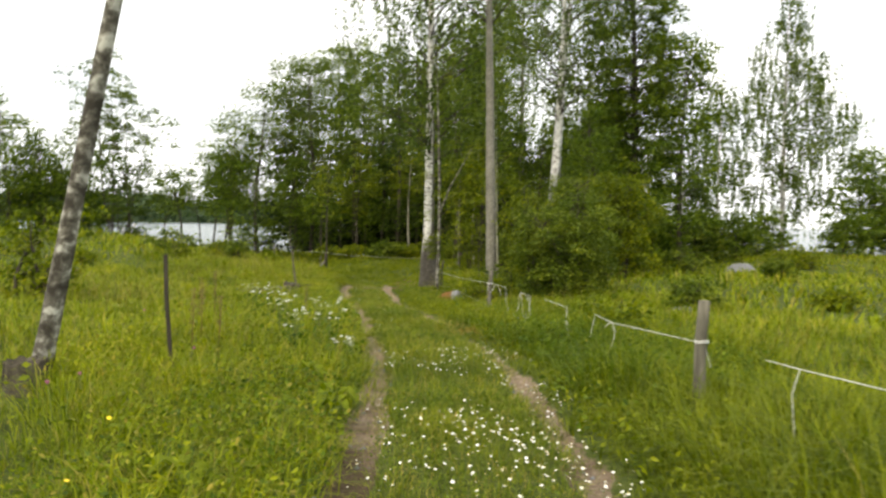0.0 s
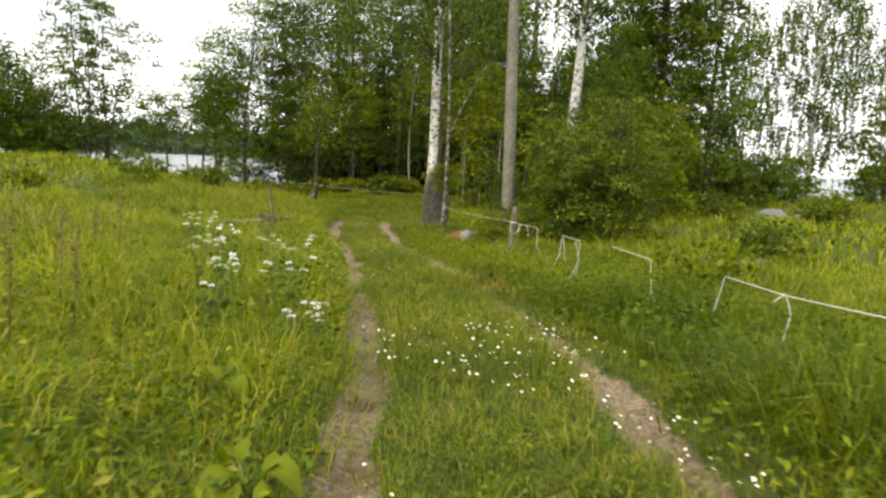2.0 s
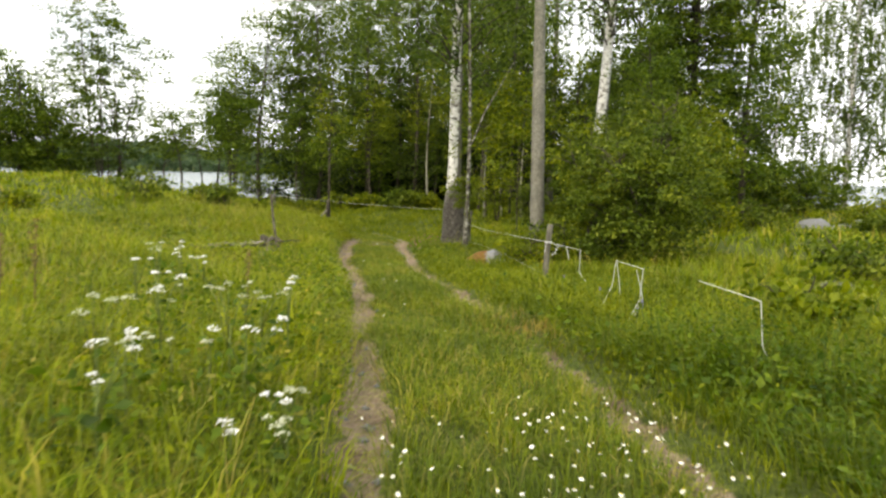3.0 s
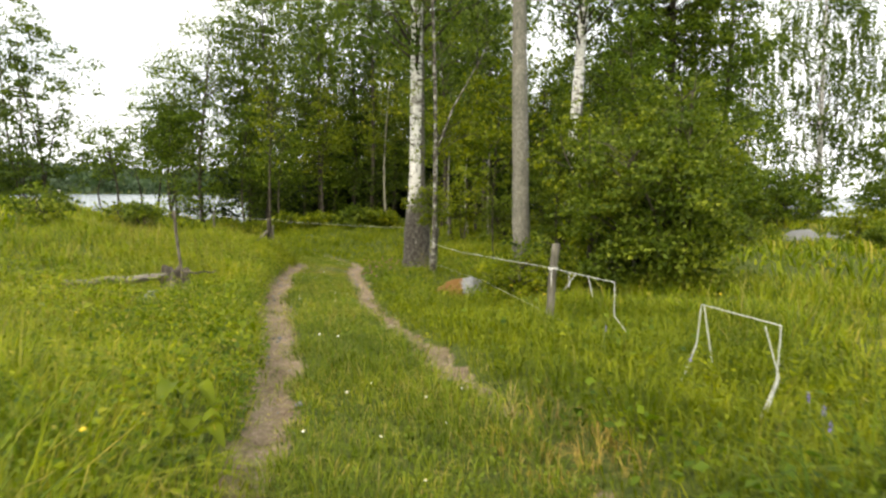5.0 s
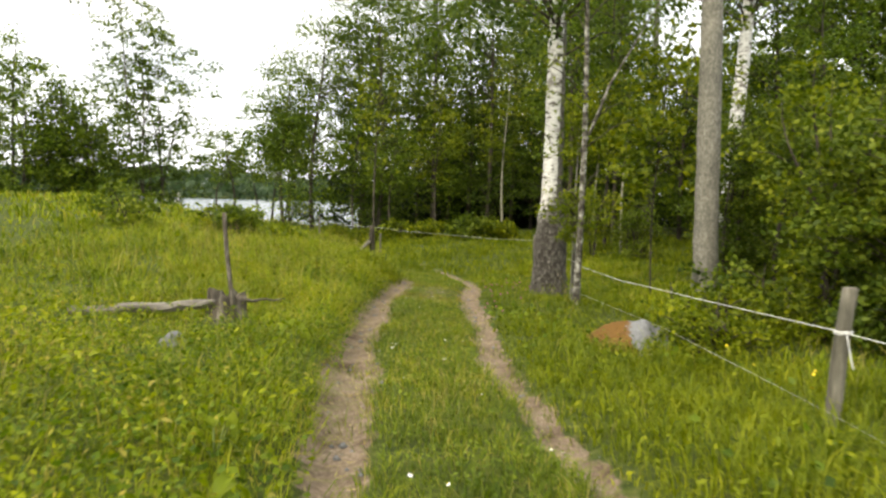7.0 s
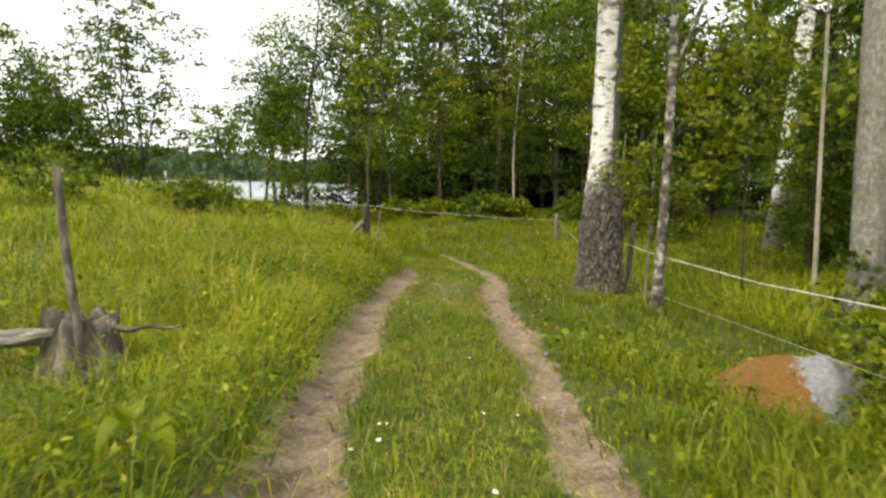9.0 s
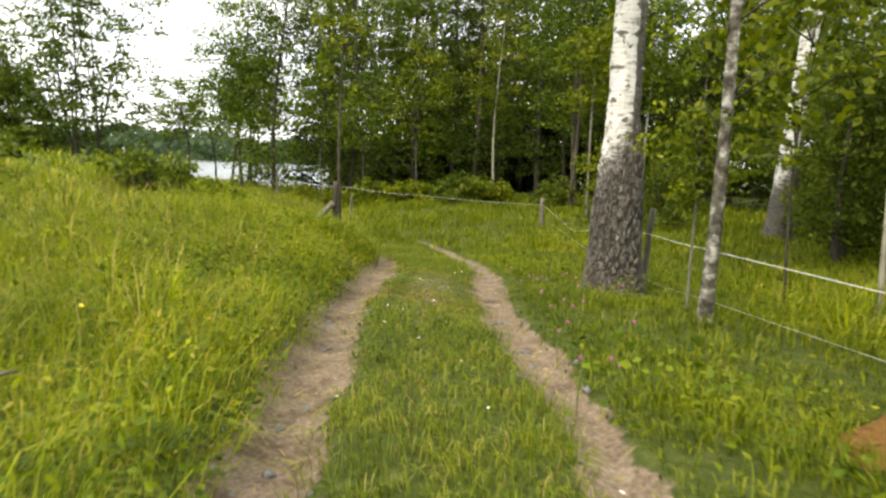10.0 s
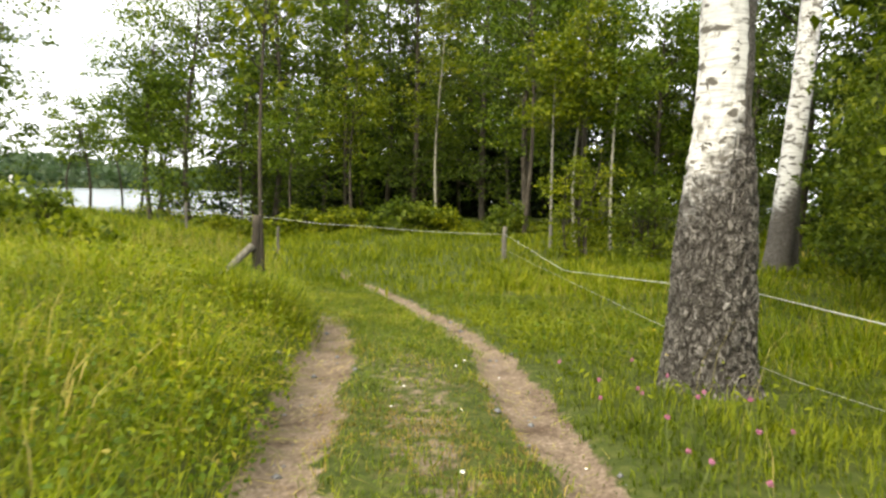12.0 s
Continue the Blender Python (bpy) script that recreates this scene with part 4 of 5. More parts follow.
def boulder(x, y, size, seed, label, moss, sharp=0.55):
    """A stone cut by a few rough planes, with rounded corners."""
    rng = np.random.default_rng(seed)
    bm = bmesh.new()
    bmesh.ops.create_icosphere(bm, subdivisions=5 if moss else 4, radius=1)
    off = Vector(rng.uniform(-20, 20, 3))
    planes = [(Vector(n).normalized(), h * (1 + rng.uniform(-0.08, 0.08))) for n, h in FACETS]
    mossy = []
    for v in bm.verts:
        d = v.co.copy()
        cut = sum((max(0.0, d.dot(n)) / h) ** 14 for n, h in planes)
        cut = (cut + 1e-6) ** (-1 / 14)
        k = sharp * min(cut, 1.5) + (1 - sharp) * (1 + 0.2 * noise.noise(d * 1.1 + off))
        k *= 1 + 0.07 * noise.noise(d * 2.7 + off) + 0.03 * noise.noise(d * 8 + off)
        v.co = Vector((d.x * size[0] * k, d.y * size[1] * k, max(-0.4, d.z) * size[2] * k))
        low_patch = 0.75 * math.exp(-((d.x - 0.35) / 0.25) ** 2 - ((d.z + 0.05) / 0.22) ** 2)
        mossy.append(moss * (0.62 - d.x * 1.25 - 0.2 * d.z + low_patch) if moss else 0.0)
    me = bpy.data.meshes.new("boulder")
    bm.to_mesh(me)
    bm.free()
    me.materials.append(M_ROCK)
    me.polygons.foreach_set("use_smooth", np.ones(len(me.polygons), dtype=bool))
    me.attributes.new("moss", "FLOAT", "POINT").data.foreach_set("value", np.array(mossy, dtype=np.float32))
    ob = new("boulder", me)
    ob.location = (x, y, float(ground(x, y)) - 0.25 * size[2])
    tagged(ob, label, "boulder")


boulder(0.26, 17.9, (0.56, 0.42, 0.54), 21, "grey granite boulder half covered with rust-brown moss", 1.0, 0.96)
boulder(5.1, 14.2, (0.35, 0.3, 0.2), 22, "small pale grey stone in the field", 0)
boulder(18.0, 36.5, (1.0, 0.8, 0.7), 23, "dark grey boulder beyond the field", 0)
boulder(15.5, 35.0, (0.9, 0.8, 0.6), 24, "dark grey boulder beyond the field", 0)
boulder(-3.58, 15.6, (0.14, 0.11, 0.19), 25, "small pale grey stone beside the log", 0)


def stump(x, y, r, h, seed, label, ragged=0.12, wood=None):
    """A weathered stump: fluted roots, a broken uneven top with a sunken heart."""
    rows, sides = 16, 44
    off = Vector((seed * 3.1, seed * 1.7, 0))
    verts = []
    for k in range(rows + 6):
        f = min(1.0, k / rows)
        inward = max(0, k - rows) / 6
        for j in range(sides):
            a = 2 * math.pi * j / sides
            d = Vector((math.cos(a), math.sin(a), 0))
            flute = 1 + 0.14 * math.sin(a * 5 + seed) * (1 - 0.6 * f) + 0.16 * noise.noise(d * 2.2 + off) + 0.09 * noise.noise(Vector((d.x * 7, d.y * 7, f * 2.5)) + off)
            rr = r * flute * (1 + 0.55 * (1 - f) ** 3) * (1 - inward * 0.97)
            rim = h * (1 + ragged * (noise.noise(d * 2.5 + off) + 0.6 * noise.noise(d * 8 + off)))
            z = -0.06 + (rim + 0.06) * f - 0.22 * h * inward + 0.05 * h * noise.noise(Vector((d.x * rr, d.y * rr, inward)) * 40)
            verts.append((d.x * rr, d.y * rr, z))
    n = rows + 6
    i, j = np.meshgrid(np.arange(n - 1), np.arange(sides), indexing="ij")
    p, q = i * sides + j, i * sides + (j + 1) % sides
    tris = np.concatenate([np.stack([p, q, q + sides], -1).reshape(-1, 3), np.stack([p, q + sides, p + sides], -1).reshape(-1, 3)])
    ob = new("tree_stump", tri_mesh("tree_stump", np.array(verts), tris, wood or M_OLDWOOD, True))
    ob.location = (x, y, float(ground(x, y)))
    tagged(ob, label, "stump")


stump(-3.07, 4.98, 0.135, 0.24, 4, "old dark broken stump at a leaning trunk", wood=M_DARKBARK)
stump(-3.8, 17.06, 0.19, 0.3, 9, "old splintered grey stump beside a leaning stake", 0.5)


def log(a, c, r0, r1, seed, label, name="fallen_log"):
    """A dead stem between two places, given with their heights over the ground; the grain runs along it."""
    a, c = [Vector((p[0], p[1], float(ground(p[0], p[1])) + p[2])) for p in (a, c)]
    long = (c - a).length
    f = np.linspace(0, 1, 26)
    pts = np.stack([0.012 * np.sin(f * 9 + seed), 0.008 * np.sin(f * 14), f * long], 1)
    v, t = tube(pts, r0 + (r1 - r0) * f, 22, 0.0)
    ring = v[:26 * 22].reshape(26, 22, 3)
    for k in range(22):
        # long splits down the weathered surface
        d = Vector((math.cos(k * 0.9), math.sin(k * 0.9), seed))
        for i in range(26):
            cut = 1 - 0.3 * max(0.0, noise.noise(Vector((k * 0.83, i * 0.12, seed)))) + 0.1 * noise.noise(d * 2 + Vector((0, 0, i * 0.35)))
            ring[i, k, :2] = pts[i, :2] + (ring[i, k, :2] - pts[i, :2]) * cut
    v[:26 * 22] = ring.reshape(-1, 3)
    ob = new(name, tri_mesh(name, v, t, M_OLDWOOD if name != "fallen_log" else M_LOG))
    ob.matrix_world = Matrix.Translation(a) @ (c - a).to_track_quat("Z", "Y").to_matrix().to_4x4()
    tagged(ob, label, "log")


log((-3.95, 16.95, 0.2), (-4.95, 16.25, 0.07), 0.05, 0.045, 5, "bleached grey fallen log lying against a stump")
log((-3.85, 16.9, 0.24), (-4.35, 16.62, 0.14), 0.028, 0.012, 6, "thin bleached grey log lying against a stump")
log((-3.68, 17.03, 0.26), (-3.22, 17.1, 0.3), 0.022, 0.005, 7, "dark dead branch sticking out of a stump", "dead_branch")


# ---- grass and flowers ----
# trodden or shaded places with little grass: boulder, stumps, log, tree feet
CLEAR = [(0.27, 17.95, 0.42), (0.12, 17.5, 0.3), (0.45, 17.5, 0.26), (-3.12, 4.9, 0.26), (-2.95, 4.5, 0.34), (-2.65, 4.0, 0.36), (-3.8, 16.95, 0.3), (-3.6, 16.55, 0.26), (-4.3, 16.6, 0.34), (-4.7, 16.3, 0.34), (-4.3, 16.1, 0.3), (-3.95, 16.4, 0.26), (-3.66, 15.55, 0.22), (-3.4, 15.25, 0.3), (-3.1, 14.9, 0.26), (-0.45, 22.6, 0.42)]


def scatter(n, xr, yr, keep, rng):
    """Random places in a box, kept with the chance that keep(x, y, rut, dl, dr) gives."""
    x, y = rng.uniform(*xr, n), rng.uniform(*yr, n)
    rut, dl, dr = rut_at(x, y)
    rut = np.clip(rut * (1 + 0.38 * wave(x, y, 4.3, 3) + 0.25 * wave(x, y, 13.0, 5)), 0, 1)
    chance = keep(x, y, rut, dl, dr) * np.ones(n)
    for cx, cy, cr in CLEAR:
        chance = chance * (1 - 0.93 * np.exp(-(((x - cx) ** 2 + (y - cy) ** 2) / cr ** 2) ** 2))
    ok = rng.random(n) < chance
    return x[ok], y[ok], dl[ok], dr[ok]


def blur(x, y):
    """An uneven shift of a patch's border."""
    return 0.5 * wave(x, y, 1.3, 6) + 0.25 * wave(x, y, 3.1, 2)


def grass(name, density, xr, yr, keep, height, width, material, label, seed, lean=0.5, per=9, loose=0.06):
    """Blades standing in tufts of nine, fanned out from each tuft's middle."""
    rng = np.random.default_rng(seed)
    n = int(density * (xr[1] - xr[0]) * (yr[1] - yr[0]) / per)
    x, y, dl, dr = scatter(n, xr, yr, keep, rng)
    lush = np.clip(1 + 0.3 * wave(x, y, 2.3, 3) + 0.24 * wave(x, y, 0.75, 5), 0.35, 1.8)
    h = np.repeat(height(x, y, dl, dr) * lush * rng.uniform(0.6, 1.3, len(x)), per)
    x, y = np.repeat(x, per), np.repeat(y, per)
    turn, off = rng.uniform(0, 2 * np.pi, len(x)), loose * np.sqrt(rng.random(len(x))) * (1 + 6 * width / 0.04)
    x, y = x + off * np.cos(turn), y + off * np.sin(turn)
    h = h * rng.uniform(0.5, 1.12, len(x))
    v, t = blades(np.stack([x, y, ground(x, y)], 1), h, np.full(len(x), width), rng, lean, turn + rng.normal(0, 0.5, len(x)))
    tagged(new(name, tri_mesh(name, v, t, material)), label, "grass", kind="stuff")


def between(x, y, rut, dl, dr):
    return ((dl > 0) & (dr < 0)) * np.clip(1 - rut * 1.6, 0, 1) * (1 - 0.55 * np.exp(-((y - 22) / 3.5) ** 2))


def off_rut(rut):
    return np.clip(1.15 - rut * 2.2, 0, 1)


grass("track_grass", 2000, (-5.2, 1.1), (0.4, 31), between, lambda x, y, dl, dr: 0.085 + 0.06 * smooth(3, 6, y) * smooth(17, 13, y) + 0 * x, 0.0048, M_SHORT, "short trodden grass between the wheel ruts", 401, 1.5)
grass("verge_grass", 1400, (-7.2, -0.3), (0.4, 30), lambda x, y, rut, dl, dr: ((dl < -0.02) & (dl > -2.6 + blur(x, y))) * smooth(0, 2.4, y + 2 * blur(x, y)) * off_rut(rut) * np.where(y > 22, 0.6, 1.0),
      lambda x, y, dl, dr: (0.16 + 0.15 * smooth(0, 0.6, -dl)) * (1 - 0.55 * np.exp(-((x + 4.0) / 1.3) ** 2 - ((y - 15.4) / 2.0) ** 2)), 0.0058, M_MEADOW, "tall yellow-green grass along the track", 402, 1.4)
grass("verge_grass", 1150, (-3.4, 4.2), (0.4, 30), lambda x, y, rut, dl, dr: ((dr > 0.05) & (dr < 2.8 + blur(x, y))) * smooth(0, 2.4, y + 2 * blur(x, y)) * off_rut(rut) * np.where(y > 22, 0.6, 1.0),
      lambda x, y, dl, dr: (0.08 + 0.22 * smooth(0, 0.7, dr)) * (0.75 + 0.75 * smooth(11, 8.5, y) * smooth(0.3, 0.9, dr)) * (1 - 0.42 * smooth(16.5, 18.5, y)), 0.007, M_LUSH, "lush green grass below the rope fence", 403, 1.2)
grass("meadow_grass", 430, (-12, -2.5), (3, 36), lambda x, y, rut, dl, dr: (1 - 0.45 * smooth(18, 26, y)) * ((dl <= -2.4 + blur(x, y)) & (dl > -7 + 2 * blur(x, y))) * smooth(2.5, 5.5, y + 2 * blur(x, y)), lambda x, y, dl, dr: 0.27 * (1 - 0.5 * np.exp(-((x + 4.3) / 1.7) ** 2 - ((y - 15.6) / 2.0) ** 2)), 0.0105, M_MEADOW, "tall yellow-green meadow grass", 404, 1.35)
grass("meadow_grass", 310, (-1, 8.5), (3, 34), lambda x, y, rut, dl, dr: ((dr >= 2.6 + blur(x, y)) & (dr < 7 + 2 * blur(x, y))) * smooth(2.5, 5.5, y + 2 * blur(x, y)), lambda x, y, dl, dr: 0.3 + 0 * x, 0.011, M_MEADOW, "tall yellow-green field grass beyond the fence", 405, 1.15)
grass("far_meadow_grass", 22, (-40, -7), (6, 58), lambda x, y, rut, dl, dr: (dl <= -6.3 + 2 * blur(x, y)) * (-0.55 * x + 0.83 * y < 62), lambda x, y, dl, dr: 0.3 + 0 * x, 0.045, M_MEADOW, "distant tall meadow grass", 406, 1.1)
grass("far_meadow_grass", 18, (5, 32), (6, 50), lambda x, y, rut, dl, dr: (dr >= 6.3 + 2 * blur(x, y)) * (x + 0.25 * y < 50), lambda x, y, dl, dr: 0.38 + 0 * x, 0.046, M_MEADOW, "distant tall field grass", 407, 1.1)
grass("meadow_grass", 120, (-12, 7), (30, 48), lambda x, y, rut, dl, dr: off_rut(rut), lambda x, y, dl, dr: 0.22 + 0 * x, 0.024, M_LUSH, "fresh green grass before the grove", 408)
grass("rear_meadow_grass", 7, (-36, 32), (-22, 6), lambda x, y, rut, dl, dr: off_rut(rut) * smooth(5.5, 2.0, y + blur(x, y)) * ((dl < -0.1) | (dr > 0.1) | (y < 1)), lambda x, y, dl, dr: np.where((dl > 0) & (dr < 0), 0.1, 0.32), 0.06, M_MEADOW, "tall meadow grass behind the start", 410, 0.9)
grass("dry_grass", 5, (-9, 6), (1.6, 30), lambda x, y, rut, dl, dr: ((dl < -0.35) | (dr > 0.4)) * 1.0, lambda x, y, dl, dr: 0.5 + 0 * x, 0.0026, M_STRAW, "dry pale grass stalks standing in the meadow", 409, 0.9, 2, 0.1)


grass("tussock_grass", 1000, (0.8, 3.2), (5.2, 10.6), lambda x, y, rut, dl, dr: ((dr > 0.45) & (dr < 2.3)) * np.clip(0.5 + 0.6 * wave(x, y, 1.3, 3), 0, 1) * smooth(10.6, 9.4, y) * smooth(5.2, 6.4, y), lambda x, y, dl, dr: 0.48 + 0 * x, 0.0085, M_WEED, "tall dark green grass tussocks below the fence", 418, 1.2)
M_FLOWERING = leaf_material("flowering_grass", (0.2, 0.16, 0.06), (0.3, 0.24, 0.1), (0.4, 0.33, 0.17), 0.9, through_light=0.25)
M_RUSTY = leaf_material("rusty_dry_grass", (0.2, 0.13, 0.05), (0.3, 0.2, 0.075), (0.4, 0.29, 0.12), 0.9, through_light=0.2)
grass("dry_patch_grass", 1600, (-4.0, -1.4), (17.5, 25), lambda x, y, rut, dl, dr: ((dl > 0.12) & (dr < -0.1)) * np.exp(-((y - 21.5) / 2.2) ** 2) * np.clip(0.35 + 0.6 * wave(x, y, 2.1, 5), 0, 1),
      lambda x, y, dl, dr: 0.045 + 0 * x, 0.004, M_RUSTY, "rusty dry grass in the middle of the track", 412, 1.4)
grass("dry_patch_grass", 190, (-2.6, 1.4), (7, 17.5), lambda x, y, rut, dl, dr: ((dl > 0.05) & (dr < 0.25)) * np.clip(0.2 + 0.6 * wave(x, y, 1.6, 8), 0, 1), lambda x, y, dl, dr: 0.11 + 0 * x, 0.0032, M_STRAW, "dry pale stalks among the track's grass", 414, 1.3)
grass("dry_patch_grass", 1200, (-0.2, 1.3), (9.2, 12.2), lambda x, y, rut, dl, dr: np.exp(-((dr - 0.05) / 0.28) ** 2) * np.exp(-((y - 10.6) / 0.9) ** 2) * 0.6, lambda x, y, dl, dr: 0.1 + 0 * x, 0.005, M_RUSTY, "rusty dry grass over the rut", 415, 1.4)
grass("flowering_grass", 70, (-8.5, -2.8), (9, 33), lambda x, y, rut, dl, dr: (dl < -0.6) * np.clip(0.05 + 0.55 * wave(x, y, 0.7, 9) + 0.3 * smooth(24, 29, y), 0, 1), lambda x, y, dl, dr: 0.5 + 0 * x, 0.006, M_FLOWERING, "pinkish flowering grass among the green", 416, 0.7, 3, 0.1)
grass("grass_tussock", 2200, (-4.6, -3.4), (23.2, 25.4), lambda x, y, rut, dl, dr: np.exp(-(((x + 3.95) / 0.42) ** 2 + ((y - 24.4) / 0.7) ** 2) ** 2) * off_rut(rut), lambda x, y, dl, dr: 0.42 + 0 * x, 0.008, M_LUSH, "dark green grass tussock at the rut", 413, 1.0)


def ground_litter():
    rng = np.random.default_rng(411)
    x, y, dl, dr = scatter(26000, (-5, 1.4), (1.4, 30), lambda x, y, rut, dl, dr: (rut > 0.25) * 1.0, rng)
    n = len(x)
    z = ground(x, y) + 0.004
    a = rng.uniform(0, np.pi, n)
    l, w = 0.012 + 0.09 * rng.random(n) ** 2.2, rng.uniform(0.0015, 0.0055, n)
    d, s = np.stack([np.cos(a), np.sin(a), rng.uniform(-0.05, 0.12, n)], 1), np.stack([-np.sin(a), np.cos(a), np.zeros(n)], 1)
    c = np.stack([x, y, z], 1)
    verts = np.stack([c - d * l[:, None] - s * w[:, None], c - d * l[:, None] + s * w[:, None], c + d * l[:, None] + [0, 0, 0.006]], 1).reshape(-1, 3)
    tagged(new("straw_litter", tri_mesh("straw_litter", verts, np.arange(3 * n).reshape(-1, 3), M_STRAW)), "dry straw bits lying on the bare ruts", "straw", kind="stuff")
    x, y, dl, dr = scatter(17000, (-5, 1.4), (1.4, 30), lambda x, y, rut, dl, dr: (rut > 0.2) * (0.45 + 0.5 * np.exp(-((y - 8) / 3) ** 2)), rng)
    n = len(x)
    r = 0.005 + 0.026 * rng.random(n) ** 4
    octa = np.array([[1, 0, 0], [0, 1, 0], [-1, 0, 0], [0, -1, 0], [0, 0, 0.8], [0, 0, -0.5]])
    verts = (np.stack([x, y, ground(x, y) + r * 0.2], 1)[:, None, :] + octa[None] * r[:, None, None] * rng.uniform(0.7, 1.4, (n, 6, 1))).reshape(-1, 3)
    f = np.array([[0, 1, 4], [1, 2, 4], [2, 3, 4], [3, 0, 4], [1, 0, 5], [2, 1, 5], [3, 2, 5], [0, 3, 5]])
    tris = (np.arange(n)[:, None, None] * 6 + f[None]).reshape(-1, 3)
    tagged(new("pebbles", tri_mesh("pebbles", verts, tris, M_ROCK)), "small grey pebbles in the bare ruts", "pebbles", kind="stuff")


ground_litter()


def weeds(name, density, xr, yr, keep, top, size, material, label, seed, slim=0.7, flat=0.55):
    rng = np.random.default_rng(seed)
    n = int(density * (xr[1] - xr[0]) * (yr[1] - yr[0]))
    x, y, dl, dr = scatter(n, xr, yr, keep, rng)
    z = ground(x, y) + top * rng.uniform(0.15, 1.0, len(x))
    v, t = leaves(np.stack([x, y, z], 1), size, rng, slim=slim, flat=flat)
    tagged(new(name, tri_mesh(name, v, t, material)), label, "weeds", kind="stuff")


weeds("verge_weeds", 760, (-7, -0.3), (1.4, 28), lambda x, y, rut, dl, dr: ((dl < -0.08) & (dl > -1.3)) * np.clip(0.5 + 0.6 * wave(x, y, 1.1, 7), 0, 1), 0.24, 0.034, M_WEED, "leafy dark green weeds along the rut", 421)
weeds("clover_leaves", 1500, (-5.2, 1.1), (1.4, 30), lambda x, y, rut, dl, dr: between(x, y, rut, dl, dr) * np.clip(0.4 + 0.6 * wave(x, y, 1.7, 4), 0, 1), 0.1, 0.02, M_CLOVERLEAF, "small clover leaves between the ruts", 422)
grass("rut_tufts", 420, (-5.0, 1.3), (1.6, 30), lambda x, y, rut, dl, dr: (rut > 0.2) * np.clip(-0.25 + 0.75 * wave(x, y, 3.1, 7) * wave(x, y, 1.1, 2), 0, 1), lambda x, y, dl, dr: 0.06 + 0 * x, 0.005, M_SHORT, "sparse low grass tufts growing in the ruts", 417, 1.5)
weeds("verge_weeds", 260, (-3.4, 3.9), (1.4, 28), lambda x, y, rut, dl, dr: ((dr > 0.08) & (dr < 2.2)) * (1 - 0.75 * smooth(10, 13, y)) * np.clip(0.2 + 0.6 * wave(x, y, 1.0, 9), 0, 1), 0.26, 0.055, M_WEED, "leafy green weeds below the rope fence", 423)
weeds("leafy_herbs", 700, (-6.6, -0.4), (1.4, 26), lambda x, y, rut, dl, dr: ((dl < -0.1) & (dl > -2.6)) * np.clip(0.45 + 0.5 * wave(x, y, 0.9, 11), 0, 1), 0.32, 0.038, M_MEADOW, "light green leafy herbs in the verge", 425, 0.45, 0.25)
weeds("leafy_herbs", 420, (-3, 3.4), (1.4, 26), lambda x, y, rut, dl, dr: ((dr > 0.1) & (dr < 2.6)) * (1 - 0.5 * smooth(10, 13, y)) * np.clip(0.35 + 0.5 * wave(x, y, 0.9, 12), 0, 1), 0.28, 0.045, M_LUSH, "light green leafy herbs below the fence", 426, 0.42, 0.25)
weeds("tansy_leaves", 1000, (0.8, 3.2), (5.2, 10.6), lambda x, y, rut, dl, dr: ((dr > 0.45) & (dr < 2.3)) * np.clip(0.45 + 0.6 * wave(x, y, 1.3, 3), 0, 1) * smooth(10.6, 9.4, y) * smooth(5.2, 6.4, y), 0.46, 0.045, M_WEED, "dense green mound of leafy weeds below the fence", 427, 0.4, 0.3)
weeds("meadow_weeds", 70, (-11, -2.5), (2, 32), lambda x, y, rut, dl, dr: (dl < -1.2) * np.clip(0.1 + 0.7 * wave(x, y, 0.8, 2), 0, 1), 0.34, 0.06, M_LUSH, "broad leaves among the meadow grass", 424)


def discs(centres, radius, rng, petals=6, tilt=0.35):
    n = len(centres)
    nrm = np.stack([rng.normal(0, tilt, n), rng.normal(0, tilt, n), np.ones(n)], 1)
    nrm /= np.linalg.norm(nrm, axis=1, keepdims=True)
    u = np.cross(nrm, [0, 1, 0.3])
    u /= np.linalg.norm(u, axis=1, keepdims=True)
    v = np.cross(nrm, u)
    k = petals * 2
    a = np.linspace(0, 2 * np.pi, k, endpoint=False)
    rr = np.where(np.arange(k) % 2 == 0, 1.0, 0.62)
    r = (radius * rng.uniform(0.7, 1.2, n))[:, None, None]
    rim = centres[:, None, :] + r * (u[:, None, :] * (np.cos(a) * rr)[None, :, None] + v[:, None, :] * (np.sin(a) * rr)[None, :, None])
    verts = np.concatenate([centres[:, None, :] + nrm[:, None, :] * 0.15 * r, rim], 1).reshape(-1, 3)
    j = np.arange(k)
    f = np.stack([np.zeros(k, int), 1 + j, 1 + (j + 1) % k], 1)
    tris = (np.arange(n)[:, None, None] * (k + 1) + f[None]).reshape(-1, 3)
    return verts, tris


def flower_field(name, x, y, top, radius, petal, centre, label, category, seed, petals=6):
    rng = np.random.default_rng(seed)
    n = len(x)
    h = top * rng.uniform(0.65, 1.15, n)
    base = np.stack([x, y, ground(x, y)], 1)
    root = tagged(new(name), label, category, kind="stuff")
    head = base + np.stack([rng.normal(0, 0.02, n), rng.normal(0, 0.02, n), h], 1)
    part_np("petals", *discs(head, np.full(n, radius), rng, petals), petal, root)
    if centre:
        part_np("centres", *discs(head + [0, 0, 0.004], np.full(n, radius * 0.42), rng, 4, 0.15), centre, root)
    w = np.array([0.0016, 0, 0])
    verts = np.stack([base - w, base + w, head], 1).reshape(-1, 3)
    part_np("stems", verts, np.arange(3 * n).reshape(-1, 3), M_STEM, root)


